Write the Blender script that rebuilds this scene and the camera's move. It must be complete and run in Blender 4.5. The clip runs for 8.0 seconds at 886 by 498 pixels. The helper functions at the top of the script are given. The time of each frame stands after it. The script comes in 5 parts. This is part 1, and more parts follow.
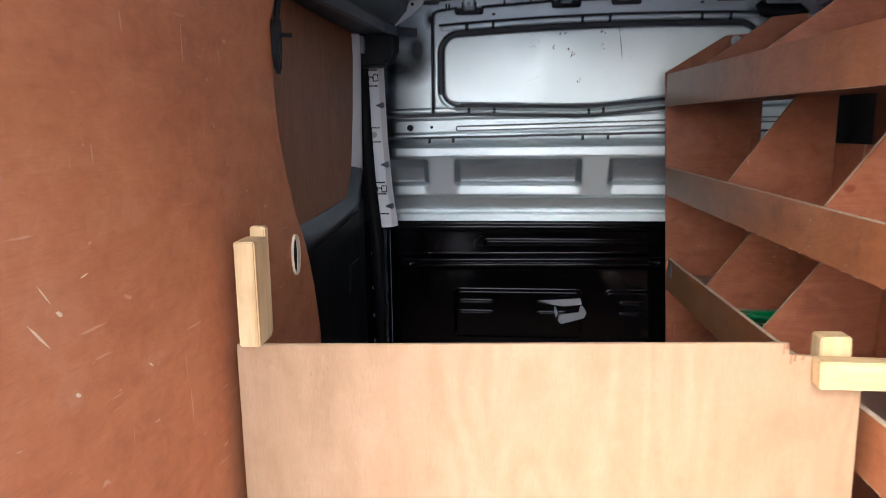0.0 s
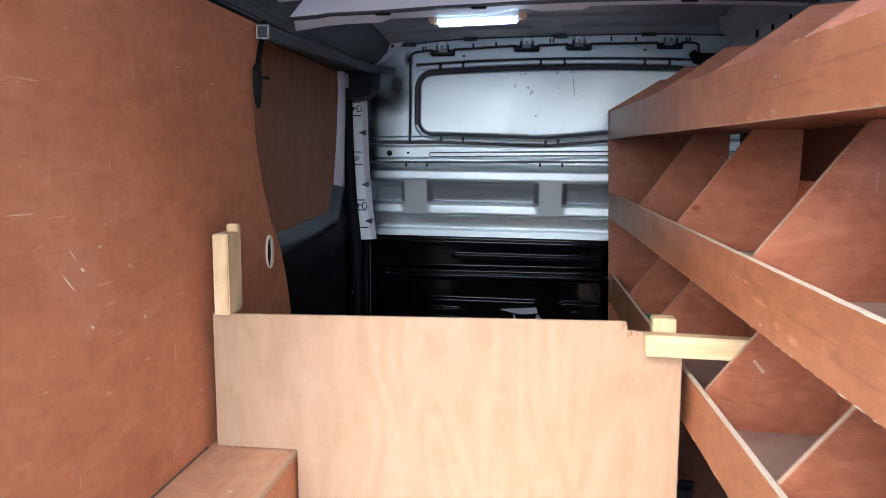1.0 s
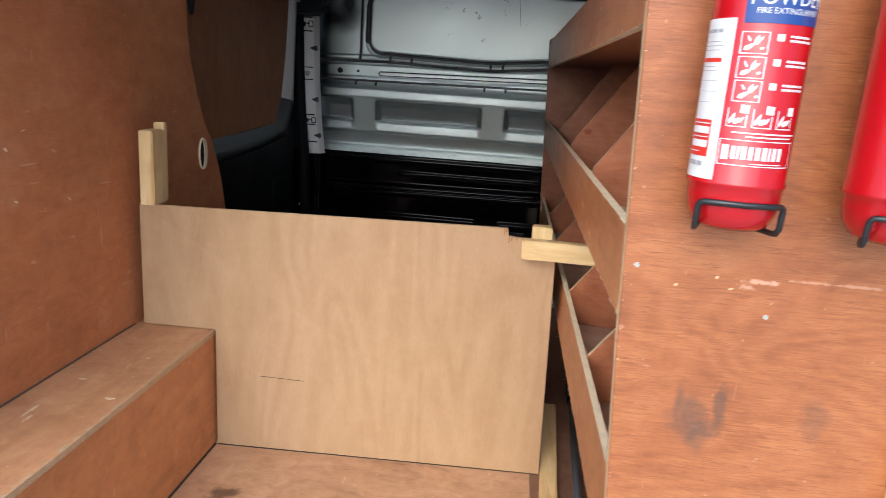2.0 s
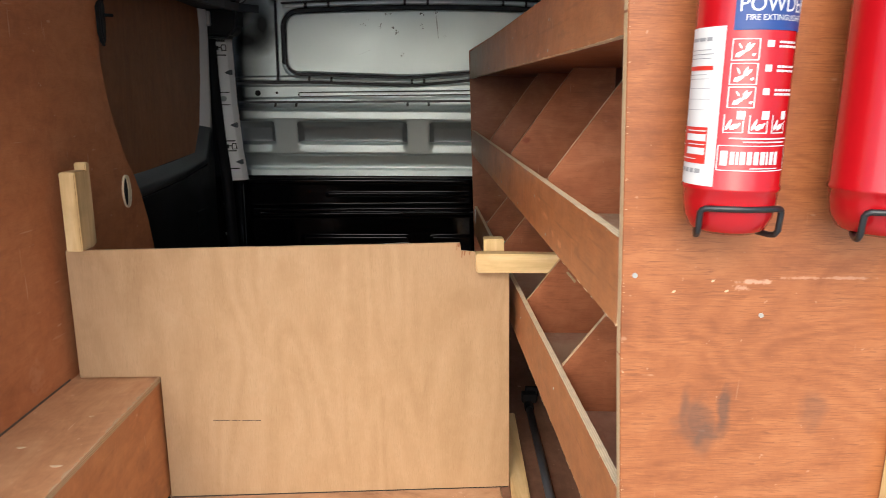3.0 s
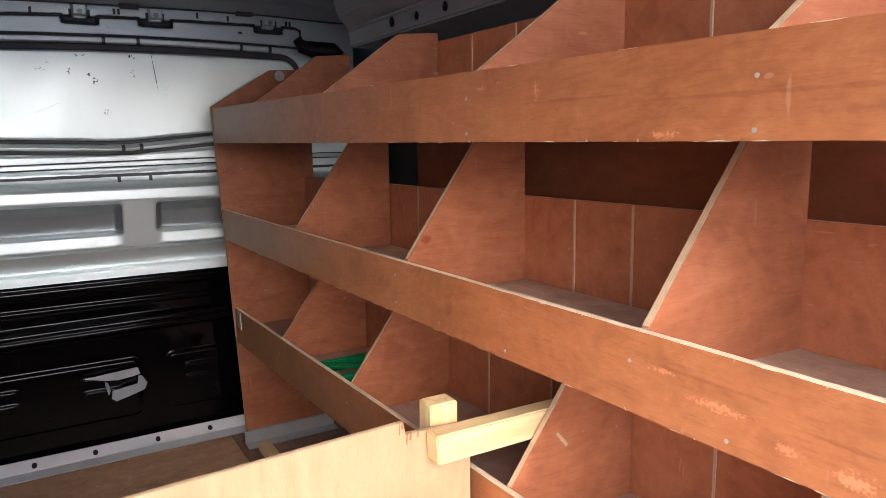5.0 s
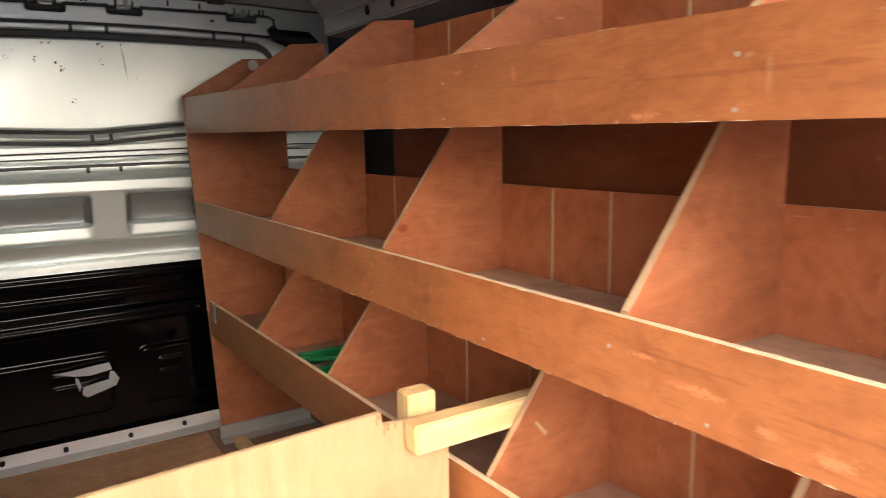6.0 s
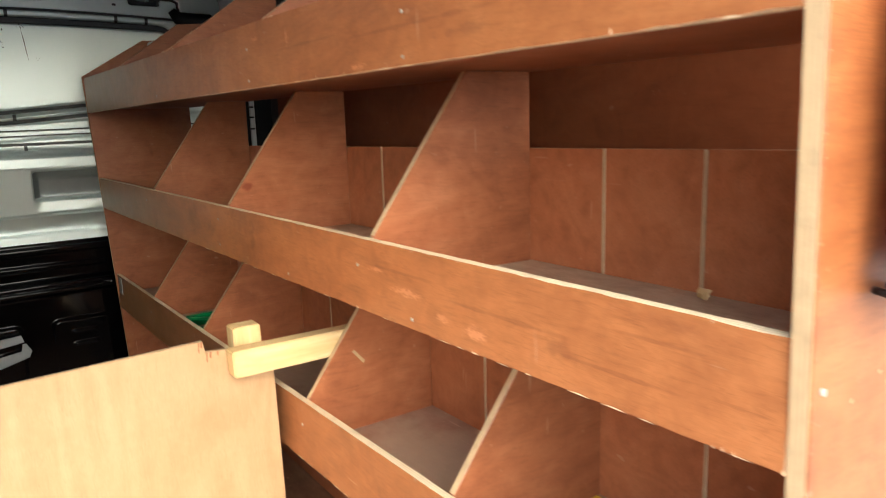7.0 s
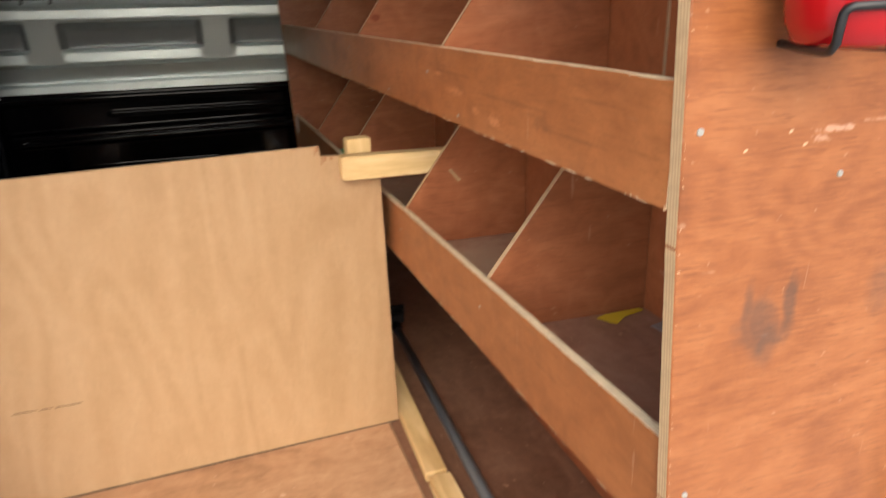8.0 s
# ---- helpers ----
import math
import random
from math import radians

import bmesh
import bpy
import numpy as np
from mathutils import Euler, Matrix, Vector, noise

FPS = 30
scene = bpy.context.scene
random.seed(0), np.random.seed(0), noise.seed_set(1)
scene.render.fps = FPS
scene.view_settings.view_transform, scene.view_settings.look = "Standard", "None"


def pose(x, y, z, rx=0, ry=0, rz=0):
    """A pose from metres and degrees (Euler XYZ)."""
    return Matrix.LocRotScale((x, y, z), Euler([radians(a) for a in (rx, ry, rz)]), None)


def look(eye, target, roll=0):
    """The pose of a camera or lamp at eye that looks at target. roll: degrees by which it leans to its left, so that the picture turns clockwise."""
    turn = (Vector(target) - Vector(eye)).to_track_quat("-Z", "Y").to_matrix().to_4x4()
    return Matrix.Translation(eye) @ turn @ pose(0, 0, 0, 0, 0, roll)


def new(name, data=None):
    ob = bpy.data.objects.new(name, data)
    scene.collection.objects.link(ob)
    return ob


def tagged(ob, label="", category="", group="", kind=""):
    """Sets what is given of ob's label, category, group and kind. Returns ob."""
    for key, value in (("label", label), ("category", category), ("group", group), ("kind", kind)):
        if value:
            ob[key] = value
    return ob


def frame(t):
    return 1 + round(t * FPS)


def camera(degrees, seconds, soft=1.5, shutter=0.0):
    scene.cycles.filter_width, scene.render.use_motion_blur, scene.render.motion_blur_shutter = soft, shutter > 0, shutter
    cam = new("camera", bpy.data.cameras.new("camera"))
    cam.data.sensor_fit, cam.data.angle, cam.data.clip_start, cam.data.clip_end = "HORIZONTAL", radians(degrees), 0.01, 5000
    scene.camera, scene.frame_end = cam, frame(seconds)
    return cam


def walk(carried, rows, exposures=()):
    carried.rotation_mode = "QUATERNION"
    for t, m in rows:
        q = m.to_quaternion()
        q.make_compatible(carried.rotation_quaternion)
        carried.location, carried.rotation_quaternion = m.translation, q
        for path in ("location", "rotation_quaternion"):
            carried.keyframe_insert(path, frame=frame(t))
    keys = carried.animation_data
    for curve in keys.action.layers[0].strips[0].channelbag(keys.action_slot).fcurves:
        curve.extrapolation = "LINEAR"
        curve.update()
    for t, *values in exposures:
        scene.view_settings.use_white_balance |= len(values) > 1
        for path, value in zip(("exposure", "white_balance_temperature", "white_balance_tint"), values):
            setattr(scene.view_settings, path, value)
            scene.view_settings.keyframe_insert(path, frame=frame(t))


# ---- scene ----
cam = camera(65.5, 8.0, 0.7, 0.35)
PATH = [
    (0, (-0.006, 0.082, 1.002), (-0.218, 2.039, 0.648), -0.7),
    (0.5, (0.093, -0.123, 1.012), (-0.127, 1.848, 0.75), -0.6),
    (1, (0.222, -0.261, 1.003), (-0.031, 1.703, 0.722), 0.7),
    (1.5, (0.363, -0.358, 0.987), (0.081, 1.572, 0.546), 1.8),
    (2, (0.429, -0.412, 0.985), (0.242, 1.521, 0.506), 4.0),
    (2.2, (0.446, -0.411, 0.987), (0.314, 1.529, 0.519), 3.4),
    (3.3, (0.276, -0.35, 0.993), (0.458, 1.593, 0.555), -0.8),
    (3.5, (0.219, -0.276, 0.986), (0.583, 1.634, 0.52), -0.1),
    (4, (0.118, 0.021, 1.006), (0.69, 1.884, 0.558), -0.3),
    (4.5, (0.036, 0.221, 1.044), (0.953, 1.968, 0.713), -1.2),
    (4.7, (0.008, 0.278, 1.057), (0.984, 1.997, 0.749), -1.3),
    (5.8, (-0.013, 0.394, 1.044), (1.031, 2.068, 0.716), -0.5),
    (6, (0.002, 0.351, 1.043), (1.066, 2.012, 0.716), -0.9),
    (6.5, (0.049, 0.206, 1.027), (1.205, 1.806, 0.704), -1.7),
    (7, (0.132, 0.082, 0.99), (1.263, 1.691, 0.63), -1.8),
    (7.5, (0.247, -0.016, 0.947), (1.174, 1.683, 0.445), -1.7),
    (8, (0.242, -0.113, 0.904), (0.83, 1.677, 0.231), -1.4),
]
EXPOSURES = [(0.0, 1.8, 5300, 13), (0.5, 1.97, 4940, 14), (1.0, 1.7, 4950, 12), (1.5, 1.31, 4660, 2), (2.0, 0.89, 5500, 7), (3.5, 0.9, 6050, 8), (4.0, 1.43, 5760, 11), (4.5, 1.82, 5290, 16), (6.0, 2.09, 6700, 14), (6.5, 1.99, 6700, 14), (7.0, 1.78, 6150, 2), (7.5, 1.15, 6250, 7), (8.0, 0.89, 6400, 8)]
walk(cam, [(t, look(eye, target, roll)) for t, eye, target, roll in PATH], EXPOSURES)


# ---- daylight: an overcast sky that comes in through the open rear of the van ----
world = bpy.data.worlds.new("sky")
scene.world = world
world.use_nodes = True
wn, wl = world.node_tree.nodes, world.node_tree.links
sky = wn.new("ShaderNodeTexSky")
sky.sky_type = "NISHITA"
sky.sun_disc = False
sky.sun_elevation, sky.sun_rotation = radians(35), radians(195)
sky.air_density, sky.dust_density, sky.ozone_density = 1.0, 4.0, 1.0
wl.new(sky.outputs["Color"], wn["Background"].inputs["Color"])
wn["Background"].inputs["Strength"].default_value = 0.15
sun = new("sun", bpy.data.lights.new("sun", "SUN"))
sun.data.energy, sun.data.angle, sun.data.color = 1.75, radians(95), (1.0, 0.97, 0.93)
sun.matrix_world = look((-1.05, -4.0, 2.9), (0.0, 0.0, 0.0))


# ---- node helpers ----
def material(name, rough=0.5, metal=0.0, color=(0.5, 0.5, 0.5), spec=0.5, coat=0.0):
    m = bpy.data.materials.new(name)
    m.use_nodes = True
    b = m.node_tree.nodes["Principled BSDF"]
    b.inputs["Base Color"].default_value = (*color, 1)
    b.inputs["Roughness"].default_value = rough
    b.inputs["Metallic"].default_value = metal
    b.inputs["Specular IOR Level"].default_value = spec
    b.inputs["Coat Weight"].default_value = coat
    return m, m.node_tree.nodes, m.node_tree.links, b


def coords(n, l, scale=(1, 1, 1), turn=(0, 0, 0)):
    tc = n.new("ShaderNodeTexCoord")
    mp = n.new("ShaderNodeMapping")
    mp.inputs["Scale"].default_value = scale
    mp.inputs["Rotation"].default_value = turn
    l.new(tc.outputs["Object"], mp.inputs["Vector"])
    return mp.outputs["Vector"]


def shifted(n, l, vec, amount=7.0):
    """Each object takes its own stretch of the pattern."""
    info = n.new("ShaderNodeObjectInfo")
    mul = n.new("ShaderNodeMath")
    mul.operation = "MULTIPLY"
    mul.inputs[1].default_value = amount
    l.new(info.outputs["Random"], mul.inputs[0])
    add = n.new("ShaderNodeVectorMath")
    add.operation = "ADD"
    l.new(vec, add.inputs[0])
    l.new(mul.outputs[0], add.inputs[1])
    return add.outputs[0], info.outputs["Random"]


def noise_of(n, l, vec, scale, detail=4.0, rough=0.55, warp=0.0):
    t = n.new("ShaderNodeTexNoise")
    t.inputs["Scale"].default_value = scale
    t.inputs["Detail"].default_value = detail
    t.inputs["Roughness"].default_value = rough
    t.inputs["Distortion"].default_value = warp
    l.new(vec, t.inputs["Vector"])
    return t.outputs["Fac"]


def ramp(n, l, fac, stops):
    r = n.new("ShaderNodeValToRGB")
    e = r.color_ramp.elements
    while len(e) < len(stops):
        e.new(0.5)
    for k, (p, c) in enumerate(stops):
        e[k].position = p
        e[k].color = (*c, 1) if len(c) == 3 else c
    l.new(fac, r.inputs["Fac"])
    return r.outputs["Color"]


def span(n, l, fac, a, b, lo=0.0, hi=1.0):
    r = n.new("ShaderNodeMapRange")
    for k, v in enumerate((a, b, lo, hi)):
        r.inputs[k + 1].default_value = v
    l.new(fac, r.inputs[0])
    return r.outputs[0]


def mixed(n, l, fac, a, b, how="MIX"):
    x = n.new("ShaderNodeMix")
    x.data_type, x.blend_type = "RGBA", how
    for sock, v in ((x.inputs[0], fac), (x.inputs[6], a), (x.inputs[7], b)):
        if isinstance(v, (int, float)):
            sock.default_value = v
        elif isinstance(v, tuple):
            sock.default_value = (*v, 1)
        else:
            l.new(v, sock)
    return x.outputs[2]


def math2(n, l, op, a, b):
    x = n.new("ShaderNodeMath")
    x.operation = op
    for k, v in enumerate((a, b)):
        if isinstance(v, (int, float)):
            x.inputs[k].default_value = v
        else:
            l.new(v, x.inputs[k])
    return x.outputs[0]


def relief(n, l, b, fac, depth, dist=0.002):
    p = n.new("ShaderNodeBump")
    p.inputs["Strength"].default_value = depth
    p.inputs["Distance"].default_value = dist
    l.new(fac, p.inputs["Height"])
    l.new(p.outputs["Normal"], b.inputs["Normal"])


def blot(n, l, place, size, wobble=0.6, fine=30.0):
    """A stain with a ragged outline: 1 in its middle, 0 outside. size: half lengths along x, y, z."""
    tc = n.new("ShaderNodeTexCoord")
    sub = n.new("ShaderNodeVectorMath")
    sub.operation = "SUBTRACT"
    sub.inputs[1].default_value = place
    l.new(tc.outputs["Object"], sub.inputs[0])
    div = n.new("ShaderNodeVectorMath")
    div.operation = "DIVIDE"
    div.inputs[1].default_value = size
    l.new(sub.outputs[0], div.inputs[0])
    ln = n.new("ShaderNodeVectorMath")
    ln.operation = "LENGTH"
    l.new(div.outputs[0], ln.inputs[0])
    ns = noise_of(n, l, tc.outputs["Object"], fine, 3.0)
    d = math2(n, l, "ADD", ln.outputs["Value"], math2(n, l, "MULTIPLY", math2(n, l, "SUBTRACT", ns, 0.5), wobble * 2))
    return span(n, l, d, 1.0, 0.45 if wobble > 0.3 else 0.2)


def ply_material(name, dark, mid, light, along="y", rough=0.42, scuffs=0.5, stains=(), grain=1.0, figure=0.35, coat=0.0, rings=95.0, streaks=0.0, bump=0.14):
    """Veneered plywood. along: the axis of the grain; grain: strength of the fine pores; figure: strength of the broad wavy figure."""
    m, n, l, b = material(name, rough, spec=0.45, coat=coat)
    sc = {"x": (1.1, 3, 3), "y": (3, 1.1, 3), "z": (3, 3, 0.55)}[along]
    v, rnd = shifted(n, l, coords(n, l, sc))
    u, _ = shifted(n, l, coords(n, l), 3.0)
    # contour lines of a slow, stretched noise: the open figure of rotary-cut veneer
    slow = noise_of(n, l, v, 1.6, 2, 0.5, 0.6)
    lines = math2(n, l, "SINE", math2(n, l, "MULTIPLY", slow, rings), 0.0)
    soft = noise_of(n, l, v, 6.0, 5, 0.62, 0.8)
    cloud = noise_of(n, l, u, 3.2, 5, 0.62, 0.7)
    mottle = noise_of(n, l, u, 22.0, 7, 0.68, 0.8)
    sp = {"x": (9, 120, 120), "y": (120, 9, 120), "z": (120, 120, 9)}[along]
    pores = noise_of(n, l, shifted(n, l, coords(n, l, sp))[0], 2.4, 3, 0.6)
    g = math2(n, l, "ADD", math2(n, l, "MULTIPLY", soft, 0.36), math2(n, l, "ADD", math2(n, l, "MULTIPLY", cloud, 0.32), math2(n, l, "MULTIPLY", mottle, 0.32)))
    g = math2(n, l, "ADD", g, math2(n, l, "MULTIPLY", lines, 0.045 * figure))
    col = ramp(n, l, g, [(0.36, dark), (0.5, mid), (0.64, light)])
    tone = span(n, l, rnd, 0, 1, 0.9, 1.1)
    tint = n.new("ShaderNodeCombineColor")
    for k in range(3):
        l.new(tone, tint.inputs[k])
    col = mixed(n, l, 1.0, col, tint.outputs[0], "MULTIPLY")
    pm = span(n, l, pores, 0.54, 0.74, 0.0, 0.5 * grain)
    col = mixed(n, l, pm, col, tuple(c * 0.6 for c in dark))
    if streaks:
        ss = {"x": (15, 250, 250), "y": (190, 30, 190), "z": (190, 190, 22)}[along]
        run_v = shifted(n, l, coords(n, l, ss, (0, 0.16, 0) if along == "x" else (0, 0, 0)))[0]
        fleck = noise_of(n, l, run_v, 2.0, 4, 0.65, 1.2)
        patchy = span(n, l, mottle, 0.4, 0.6, 0.35, 1.0)
        col = mixed(n, l, math2(n, l, "MULTIPLY", span(n, l, fleck, 0.50, 0.66, 0.0, streaks), patchy), col, tuple(c * 0.62 for c in dark))
        col = mixed(n, l, math2(n, l, "MULTIPLY", span(n, l, fleck, 0.46, 0.30, 0.0, 0.6 * streaks), patchy), col, tuple(min(1, c * 1.25) for c in light))
    # dull rubbed patches, fine scratches and pale knocks
    rub = noise_of(n, l, u, 7.0, 7, 0.72, 1.8)
    col = mixed(n, l, span(n, l, rub, 0.55, 0.78, 0.0, 0.45 * scuffs), col, tuple(min(1, c * 1.3 + 0.04) for c in light))
    for turn, size in (((0.5, 0.3, 0.2), (26, 26, 60)), ((0.9, -0.6, 1.1), (95, 95, 9)), ((-0.7, 0.4, 2.0), (110, 8, 110))):
        nick = noise_of(n, l, shifted(n, l, coords(n, l, size, turn))[0], 1.0, 2, 0.5)
        col = mixed(n, l, span(n, l, nick, 0.735, 0.765, 0.0, 0.7 * scuffs), col, (0.70, 0.48, 0.34))
    for place, size, tintc, amount, fine, *ragged in stains:
        col = mixed(n, l, math2(n, l, "MULTIPLY", blot(n, l, place, size, ragged[0] if ragged else 0.9, fine), amount), col, tintc)
    l.new(col, b.inputs["Base Color"])
    l.new(span(n, l, rub, 0.3, 0.75, rough - 0.02, rough + 0.08), b.inputs["Roughness"])
    relief(n, l, b, math2(n, l, "ADD", math2(n, l, "MULTIPLY", mottle, 0.6), pores), bump, 0.0010)
    return m


DEEP = (0.205, 0.066, 0.029), (0.30, 0.101, 0.045), (0.37, 0.139, 0.066)
ply_x = ply_material("film_faced_ply_grain_across", *DEEP, "x", 0.42, 0.3, (), 0.6, 0.4, 0.0, 95.0, 0.3)
ply_z = ply_material("film_faced_ply_grain_upright", (0.235, 0.078, 0.033), (0.345, 0.118, 0.051), (0.425, 0.162, 0.075), "x", 0.36, 0.3, (((-0.092, -0.055, 0.877), (0.012, 0.03, 0.011), (0.20, 0.035, 0.012), 0.8, 40.0),), 0.6, 0.4, 0.0, 95.0, 0.3)
ply_back = ply_material("film_faced_ply_back", (0.29, 0.095, 0.038), (0.42, 0.142, 0.058), (0.50, 0.190, 0.084), "x", 0.40, 0.3, (), 0.6, 0.4, 0.0, 95.0, 0.25)
WORN = (0.62, 0.27, 0.125)
# orange rub marks on the rails: y, z, half lengths along y and z, strength
RUBS = [((-0.16, y - 1.49, z), (0.06, sy * 0.6, sz * 0.5), WORN, a * 0.85, 230.0, 1.8) for y, z, sy, sz, a in (
    (0.82, 0.812, 0.030, 0.006, 0.8), (0.75, 0.795, 0.055, 0.010, 0.85), (0.62, 0.775, 0.030, 0.016, 0.9), (0.68, 0.780, 0.020, 0.012, 0.7),
    (1.02, 1.113, 0.008, 0.022, 0.6), (0.82, 1.058, 0.030, 0.008, 0.8), (1.14, 1.125, 0.02, 0.006, 0.6))]
RUBS += [((-0.16, y - 1.49, z), (0.06, sy, sz), (0.14, 0.05, 0.025), 0.35, 60.0, 1.4) for y, z, sy, sz in (
    (1.48, 0.795, 0.025, 0.015), (1.25, 0.80, 0.012, 0.035), (0.50, 0.790, 0.025, 0.010), (0.62, 1.075, 0.04, 0.006))]
# dark veins of the veneer
RUBS += [((-0.16, y - 1.49, z), (0.06, sy, sz), (0.15, 0.050, 0.022), 0.34, 30.0, 0.9) for y, z, sy, sz in (
    (0.56, 0.802, 0.13, 0.0030), (0.43, 0.786, 0.08, 0.0024), (0.78, 0.817, 0.10, 0.0026), (0.40, 0.822, 0.05, 0.0022), (0.70, 1.092, 0.16, 0.0028), (0.50, 1.105, 0.12, 0.0024), (0.95, 1.100, 0.10, 0.0024), (0.52, 0.500, 0.10, 0.0028), (0.80, 0.470, 0.12, 0.0026))]
# greyer brown tone on the rails towards the front of the van: y, z, half lengths
RUBS += [((-0.16, y - 1.49, z), (0.06, sy, sz), (0.255, 0.158, 0.070), a * 0.88, 14.0, 0.28) for y, z, sy, sz, a in (
    (2.66, 1.12, 0.88, 0.30, 0.92), (2.70, 0.79, 1.20, 0.11, 0.90), (2.60, 0.45, 1.45, 0.11, 0.80))]
ply_rail = ply_material("film_faced_ply_rail", (0.245, 0.086, 0.031), (0.366, 0.137, 0.049), (0.45, 0.185, 0.070), "y", 0.42, 0.28, tuple(RUBS), 0.6, 0.3, 0.0, 110.0, 0.28, 0.025)
# rubbed and scratched places on the lining: y, z, half lengths, strength
WALL_MARKS = tuple(((-0.5, y, z), (0.05, sy, sz), (0.66, 0.36, 0.22), a * 0.45, fine * 0.5, 1.1) for y, z, sy, sz, a, fine in (
    (0.75, 0.80, 0.075, 0.060, 0.34, 45.0), (0.93, 0.90, 0.050, 0.028, 0.30, 60.0), (1.03, 0.385, 0.030, 0.040, 0.55, 120.0), (0.77, 0.704, 0.020, 0.012, 0.5, 120.0),
    (0.94, 0.687, 0.030, 0.014, 0.45, 110.0), (0.69, 0.956, 0.012, 0.010, 0.6, 140.0), (0.84, 0.893, 0.030, 0.02, 0.3, 70.0), (0.76, 0.714, 0.03, 0.03, 0.3, 90.0)))
ply_wall = ply_material("film_faced_ply_lining", (0.332, 0.114, 0.044), (0.454, 0.171, 0.067), (0.541, 0.225, 0.096), "y", 0.54, 0.6, WALL_MARKS, 0.3, 0.15, 0.0, 95.0, 0.16)
RACK = (0.70, 1.49, 0.0)
ply_post = ply_material("film_faced_ply_end", (0.190, 0.060, 0.019), (0.282, 0.097, 0.032), (0.345, 0.130, 0.047), "x", 0.40, 0.28, (
    ((-0.066, -1.21, 0.655), (0.026, 0.03, 0.032), (0.065, 0.045, 0.036), 0.55, 40.0, 0.8),
    ((-0.036, -1.21, 0.668), (0.009, 0.03, 0.036), (0.060, 0.042, 0.034), 0.60, 45.0, 0.8),
    ((-0.078, -1.21, 0.672), (0.007, 0.03, 0.026), (0.065, 0.045, 0.036), 0.45, 45.0, 0.8),
    ((-0.052, -1.21, 0.632), (0.012, 0.03, 0.026), (0.075, 0.050, 0.038), 0.35, 40.0, 0.8),
    ((0.06, -1.21, 0.672), (0.016, 0.03, 0.028), (0.09, 0.055, 0.04), 0.30, 40.0, 0.9),
    ((-0.018, -1.21, 0.8095), (0.022, 0.03, 0.0028), (0.64, 0.40, 0.28), 0.55, 120.0, 1.4),
    ((0.065, -1.21, 0.8135), (0.060, 0.03, 0.0018), (0.64, 0.40, 0.28), 0.34, 95.0, 1.6),
    ((-0.030, -1.21, 0.803), (0.010, 0.03, 0.0030), (0.62, 0.38, 0.26), 0.45, 300.0, 1.2),
), 0.6, 0.75, 0.0, 120.0, 0.6)
ply_floor = ply_material("worn_ply_floor", (0.31, 0.165, 0.088), (0.475, 0.272, 0.148), (0.58, 0.36, 0.212), "x", 0.6, 0.9, (
    ((-0.19, 0.97, 0.0), (0.05, 0.032, 0.03), (0.09, 0.045, 0.025), 0.8, 30.0),
), 0.4, 0.2, 0.0, 95.0, 0.10)
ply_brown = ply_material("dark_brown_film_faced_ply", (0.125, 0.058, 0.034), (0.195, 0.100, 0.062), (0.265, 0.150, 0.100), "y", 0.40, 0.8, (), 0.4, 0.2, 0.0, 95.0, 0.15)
ply_shelf = ply_material("dusty_ply_shelf", (0.330, 0.218, 0.138), (0.484, 0.342, 0.228), (0.605, 0.470, 0.339), "y", 0.6, 0.9, (), 0.4, 0.05, 0.0, 95.0, 0.1)
ply_arch = ply_material("orange_brown_ply", (0.400, 0.158, 0.059), (0.530, 0.225, 0.085), (0.610, 0.285, 0.118), "y", 0.42, 0.7, tuple(((0.10, y - 0.65, z), (0.05, sy, sz), (0.20, 0.085, 0.04), 0.28, 25.0, 1.0) for y, z, sy, sz in ((1.05, 0.17, 0.05, 0.04), (0.92, 0.06, 0.10, 0.022), (0.80, 0.20, 0.03, 0.06), (0.66, 0.10, 0.07, 0.03), (1.12, 0.05, 0.03, 0.03))), 0.4, 0.3, 0.0, 95.0, 0.15)
ply_lid = ply_material("rubbed_ply_lid", (0.370, 0.175, 0.083), (0.510, 0.267, 0.132), (0.610, 0.352, 0.187), "y", 0.38, 0.9, (), 0.4, 0.3, 0.0, 95.0, 0.15, 0.08)
ply_shelf_low = ply_material("brown_film_faced_shelf", (0.22, 0.115, 0.078), (0.33, 0.182, 0.126), (0.42, 0.265, 0.195), "y", 0.5, 0.9, (
    ((0.0, -0.55, 0.45), (0.20, 0.24, 0.2), (0.50, 0.40, 0.29), 0.65, 16.0, 0.7), ((0.03, 0.05, 0.45), (0.18, 0.30, 0.2), (0.47, 0.37, 0.27), 0.5, 16.0, 0.7)), 0.4, 0.05, 0.0, 95.0, 0.1)
ply_dark = ply_material("dark_red_brown_ply", (0.21, 0.064, 0.027), (0.285, 0.088, 0.036), (0.35, 0.114, 0.048), "y", 0.5, 0.2, (), 0.3, 0.2)
ply_door = ply_material("yellow_brown_ply_door", (0.215, 0.083, 0.030), (0.295, 0.118, 0.043), (0.36, 0.150, 0.058), "z", 0.52, 0.15, (), 0.1, 0.5)
ply_new = ply_material("new_pale_ply", (0.376, 0.230, 0.118), (0.420, 0.266, 0.141), (0.452, 0.297, 0.166), "z", 0.55, 0.05, (), 0.25, 1.3, 0.0, 60.0, 0.28)


